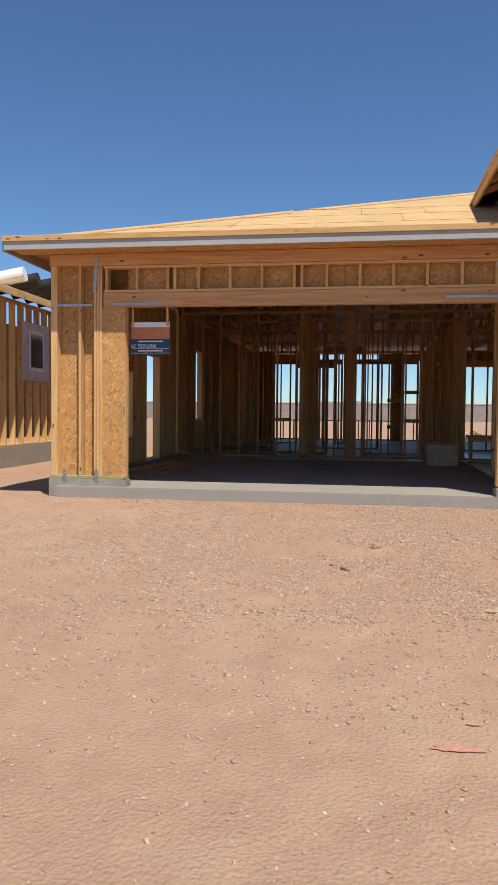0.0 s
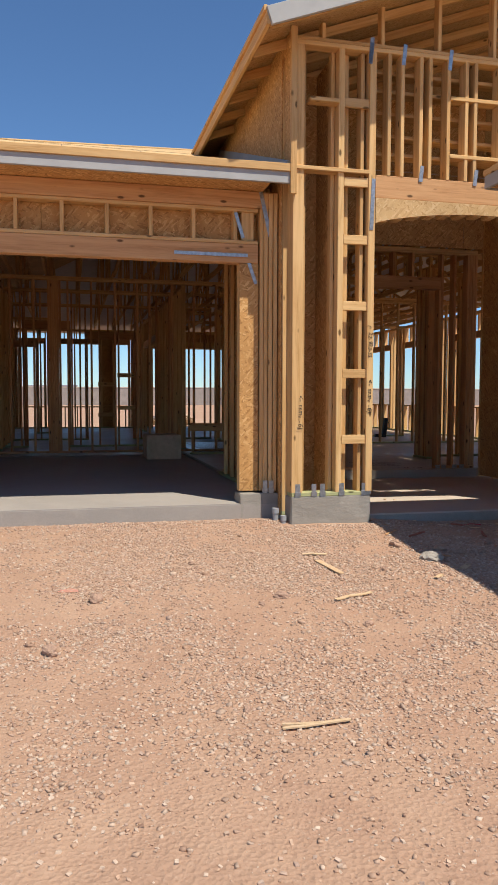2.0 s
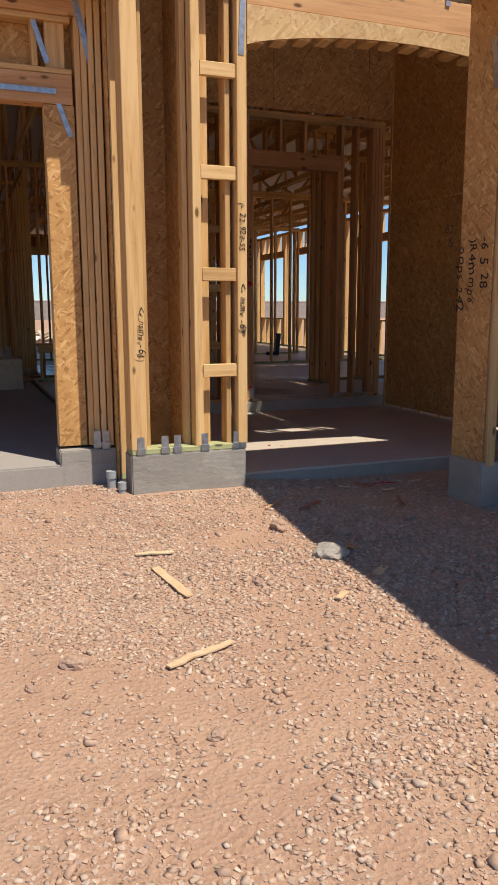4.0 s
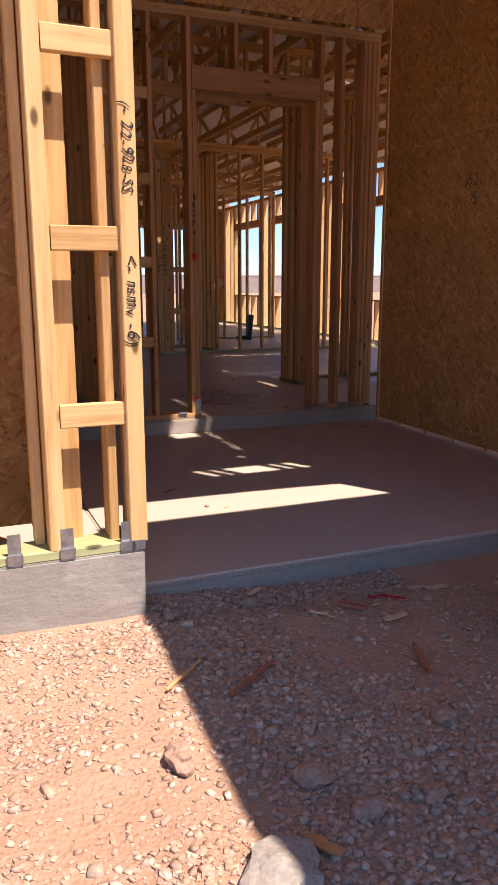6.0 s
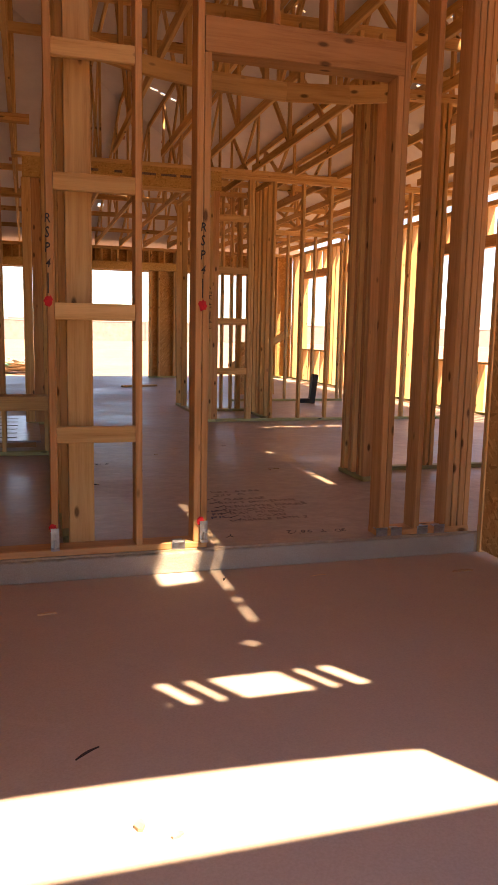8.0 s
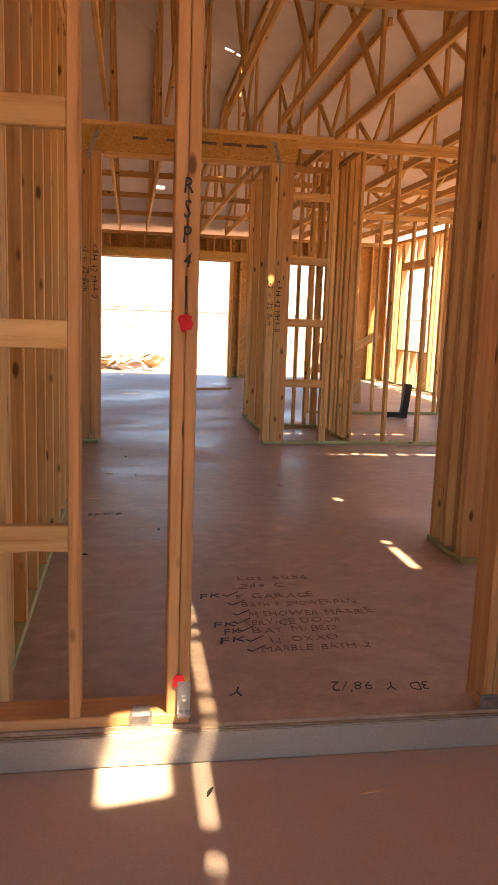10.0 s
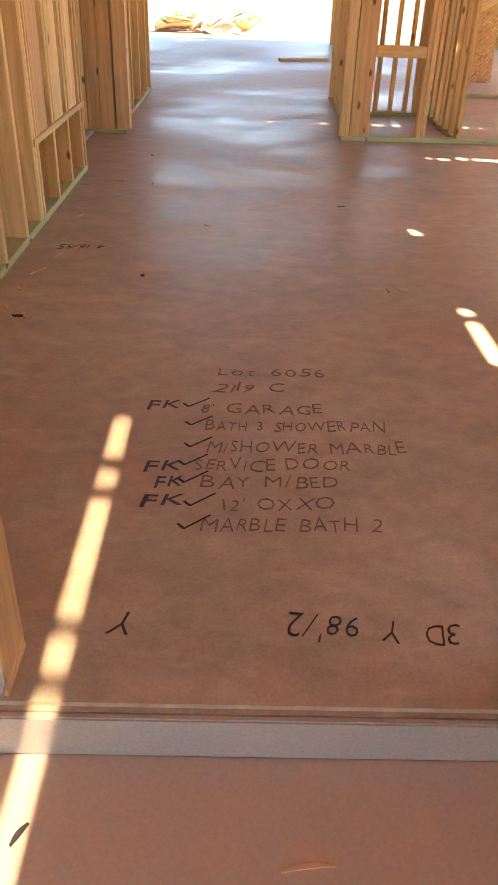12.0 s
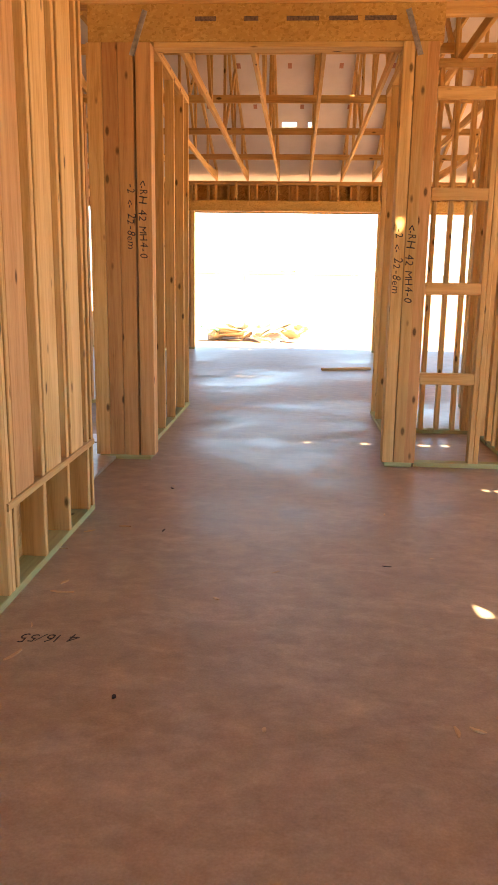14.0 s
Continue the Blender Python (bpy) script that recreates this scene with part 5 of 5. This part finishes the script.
# ---------------------------------------------------------------- floor notes
fnotes = thing("floor_notes", "hand-written marker checklist on the concrete floor", "writing", (4.8, 13.8, FLOOR), "", "floor notes")
FZ = FLOOR + 0.0012
for text, x, y, x1 in (('Lot 6056', 4.68, 14.26, 5.07),
                      ('2119 C', 4.66, 14.14, 4.92),
                      ("8' GARAGE", 4.63, 13.99, 5.04),
                      ('BATH 3 SHOWERPAN', 4.65, 13.88, 5.24),
                      ('M/SHOWER MARBLE', 4.66, 13.75, 5.28),
                      ('SERVICE DOOR', 4.63, 13.655, 5.09),
                      ('BAY M/BED', 4.65, 13.565, 5.05),
                      ("12' OXXO", 4.72, 13.465, 5.03),
                      ('MARBLE BATH 2', 4.66, 13.37, 5.15),
                      ('FK', 4.45, 14.01, 4.56),
                      ('FK', 4.48, 13.645, 4.59),
                      ('FK', 4.52, 13.565, 4.6),
                      ('FK', 4.49, 13.475, 4.61)):
    ob = writing("line", text, 0.085 if y < 13.7 else 0.092, pose(x, y, FZ, 0, 0, 1.5), BLUEINK if text == "FK" else PENCIL, fnotes, "", 1.0, 0.0 if text == "FK" else -0.0012)
    wide = max(v.co.x for v in ob.data.vertices)
    ob.matrix_basis = ob.matrix_basis @ Matrix.Diagonal(((x1 - x) / wide, 1, 1, 1))
for x, y in ((4.57, 14.05), (4.585, 13.93), (4.59, 13.8), (4.58, 13.7), (4.585, 13.61), (4.61, 13.5), (4.6, 13.4)):
    board(fnotes, "check_stroke", (x, y, FZ), (x + 0.018, y - 0.02, FZ), 0.008, 0.002, INK, (0, 1, 0))
    board(fnotes, "check_stroke", (x + 0.018, y - 0.02, FZ), (x + 0.085, y + 0.04, FZ), 0.005, 0.002, INK, (0, 1, 0))
for text, x, y, s in (("3D Y 98'/2", 5.27, 13.05, 0.11), ("Y", 4.54, 13.075, 0.12)):
    n2 = thing("floor_note", "upside-down marker note on the concrete floor", "writing", (x, y, FLOOR), "", "floor notes")
    writing("line", text, s, pose(x, y, FZ, 0, 0, 174), INK, n2, "", 0.8, -0.0018)
n2 = thing("floor_note", "small marker measurement on the concrete floor", "writing", (4.0, 15.8, FLOOR), "", "floor notes")
writing("line", "4 16/55", 0.1, pose(4.05, 15.72, FZ, 0, 0, 182), INK, n2, "", 0.8, -0.0012)

# ---------------------------------------------------------------- neighbour house
nb = thing("neighbour_house", "half-framed neighbouring house with tile rolls on its roof", "house", (-8, 17, 0.3))
y = 12.5
while y < 24:
    board(nb, "stud", (-7.55, y, 0.75), (-7.55, y, 3.8), 0.038, 0.14, LUMBER, (0, 1, 0))
    y += 0.41
board(nb, "bottom_plate", (-7.55, 12.3, 0.73), (-7.55, 24, 0.73), 0.14, 0.038, LUMBER)
board(nb, "top_plate", (-7.55, 12.3, 3.82), (-7.55, 24, 3.82), 0.14, 0.06, LUMBER)
box("stem_wall", nb, -7.7, 12.2, -0.1, -7.46, 24, 0.71, PLINTHC, 0.01)
board(nb, "inner_sheathing", (-9.6, 18, 0.7), (-9.6, 18, 3.8), 11, 0.012, OSB, (0, 1, 0))
slab_poly("roof", [(-6.85, 11.8), (-6.85, 24.5), (-11, 24.5), (-11, 11.8)], lambda x, y: 3.85 + PITCH * (-6.85 - x), 0.02, OSB_SUN, nb)
board(nb, "fascia", (-6.85, 11.8, 3.8), (-6.85, 24.5, 3.8), 0.04, 0.14, LUMBER)
box("house_wrap", nb, -7.475, 15.7, 2.15, -7.465, 17.1, 3.45, WRAP, 0, "pale house wrap round the window")
win = box("window", nb, -7.462, 16.02, 2.37, -7.452, 16.78, 3.28, WHITE, 0, "small dark window")
box("pane", win, -7.45, 16.1, 2.45, -7.444, 16.7, 3.2, DARKGLASS)
for i in range(5):
    bm = bmesh.new()
    bmesh.ops.create_cone(bm, cap_ends=True, segments=20, radius1=0.16, radius2=0.16, depth=0.95, matrix=pose(-7.75, 15.4 + i * 0.7, 4.32, 0, 78, 8))
    rl = part("felt_roll", bm, FELT if i else WHITE, None)
    whole(rl, "black roll of roofing felt lying on the neighbouring roof", "roofing roll", "", "felt rolls")

# ---------------------------------------------------------------- litter on the slabs
def litter(x, y, z, length, w, turn, mat, label, name="wood_sliver"):
    bm = bmesh.new()
    n = 6
    rows = []
    for i in range(n + 1):
        f = i / n
        ww = w * (0.2 + 0.8 * math.sin(math.pi * min(0.92, max(0.08, f))))
        bend = 0.08 * length * math.sin(f * 2.6)
        rows.append([bm.verts.new((f * length, bend + sy * ww / 2, sz)) for sy, sz in ((-1, 0.001), (1, 0.001), (1, 0.001 + w * 0.35), (-1, 0.001 + w * 0.35))])
    for a, b in zip(rows, rows[1:]):
        for k in range(4):
            bm.faces.new((a[k], a[(k + 1) % 4], b[(k + 1) % 4], b[k]))
    bm.faces.new(rows[0][::-1])
    bm.faces.new(rows[-1])
    bmesh.ops.recalc_face_normals(bm, faces=bm.faces[:])
    ob = part(name, bm, mat, None)
    ob.matrix_basis = pose(x, y, z, 0, 0, turn)
    return tagged(ob, label, "wood scrap", "slivers on the slabs")


rng = random.Random(21)
litter(3.35, 12.3, PORCH, 0.09, 0.022, 5, PALEWOOD, "small yellow wood sliver on the porch slab")
litter(3.45, 11.0, PORCH, 0.1, 0.01, 35, INK, "dark twig-like sliver on the porch slab")
litter(3.6, 10.6, PORCH, 0.04, 0.03, 80, PALEWOOD, "pale wood chip on the porch slab")
litter(3.68, 10.55, PORCH, 0.035, 0.02, 20, PALEWOOD, "pale wood chip on the porch slab")
litter(5.7, 12.45, PORCH, 0.13, 0.02, -4, PALEWOOD, "orange-brown wood sliver on the porch slab")
litter(4.35, 12.6, PORCH, 0.05, 0.012, 60, INK, "dark twig-like sliver on the porch slab")
litter(4.85, 12.56, PORCH, 0.1, 0.01, 4, PALEWOOD, "pale wood sliver on the porch slab")
for k in range(14):
    litter(rng.uniform(3.8, 5.9), rng.uniform(14.4, 18.2), FLOOR, rng.uniform(0.02, 0.06), rng.uniform(0.006, 0.016), rng.uniform(0, 360), PALEWOOD if k % 3 else INK, "tiny wood sliver on the brown house slab")
for k in range(10):
    litter(rng.uniform(3.68, 3.9), rng.uniform(14.6, 17.2), FLOOR, rng.uniform(0.04, 0.12), 0.014, rng.uniform(0, 360), PALEWOOD, "thin wood sliver beside the hall wall")
board_pile = thing("floor_board", "loose short board lying on the far floor", "board", (5.2, 25, FLOOR))
board(board_pile, "plank", (5.3, 25.2, FLOOR + 0.021), (6.1, 25.5, FLOOR + 0.021), 0.09, 0.038, LUMBER, (0, 1, 0))
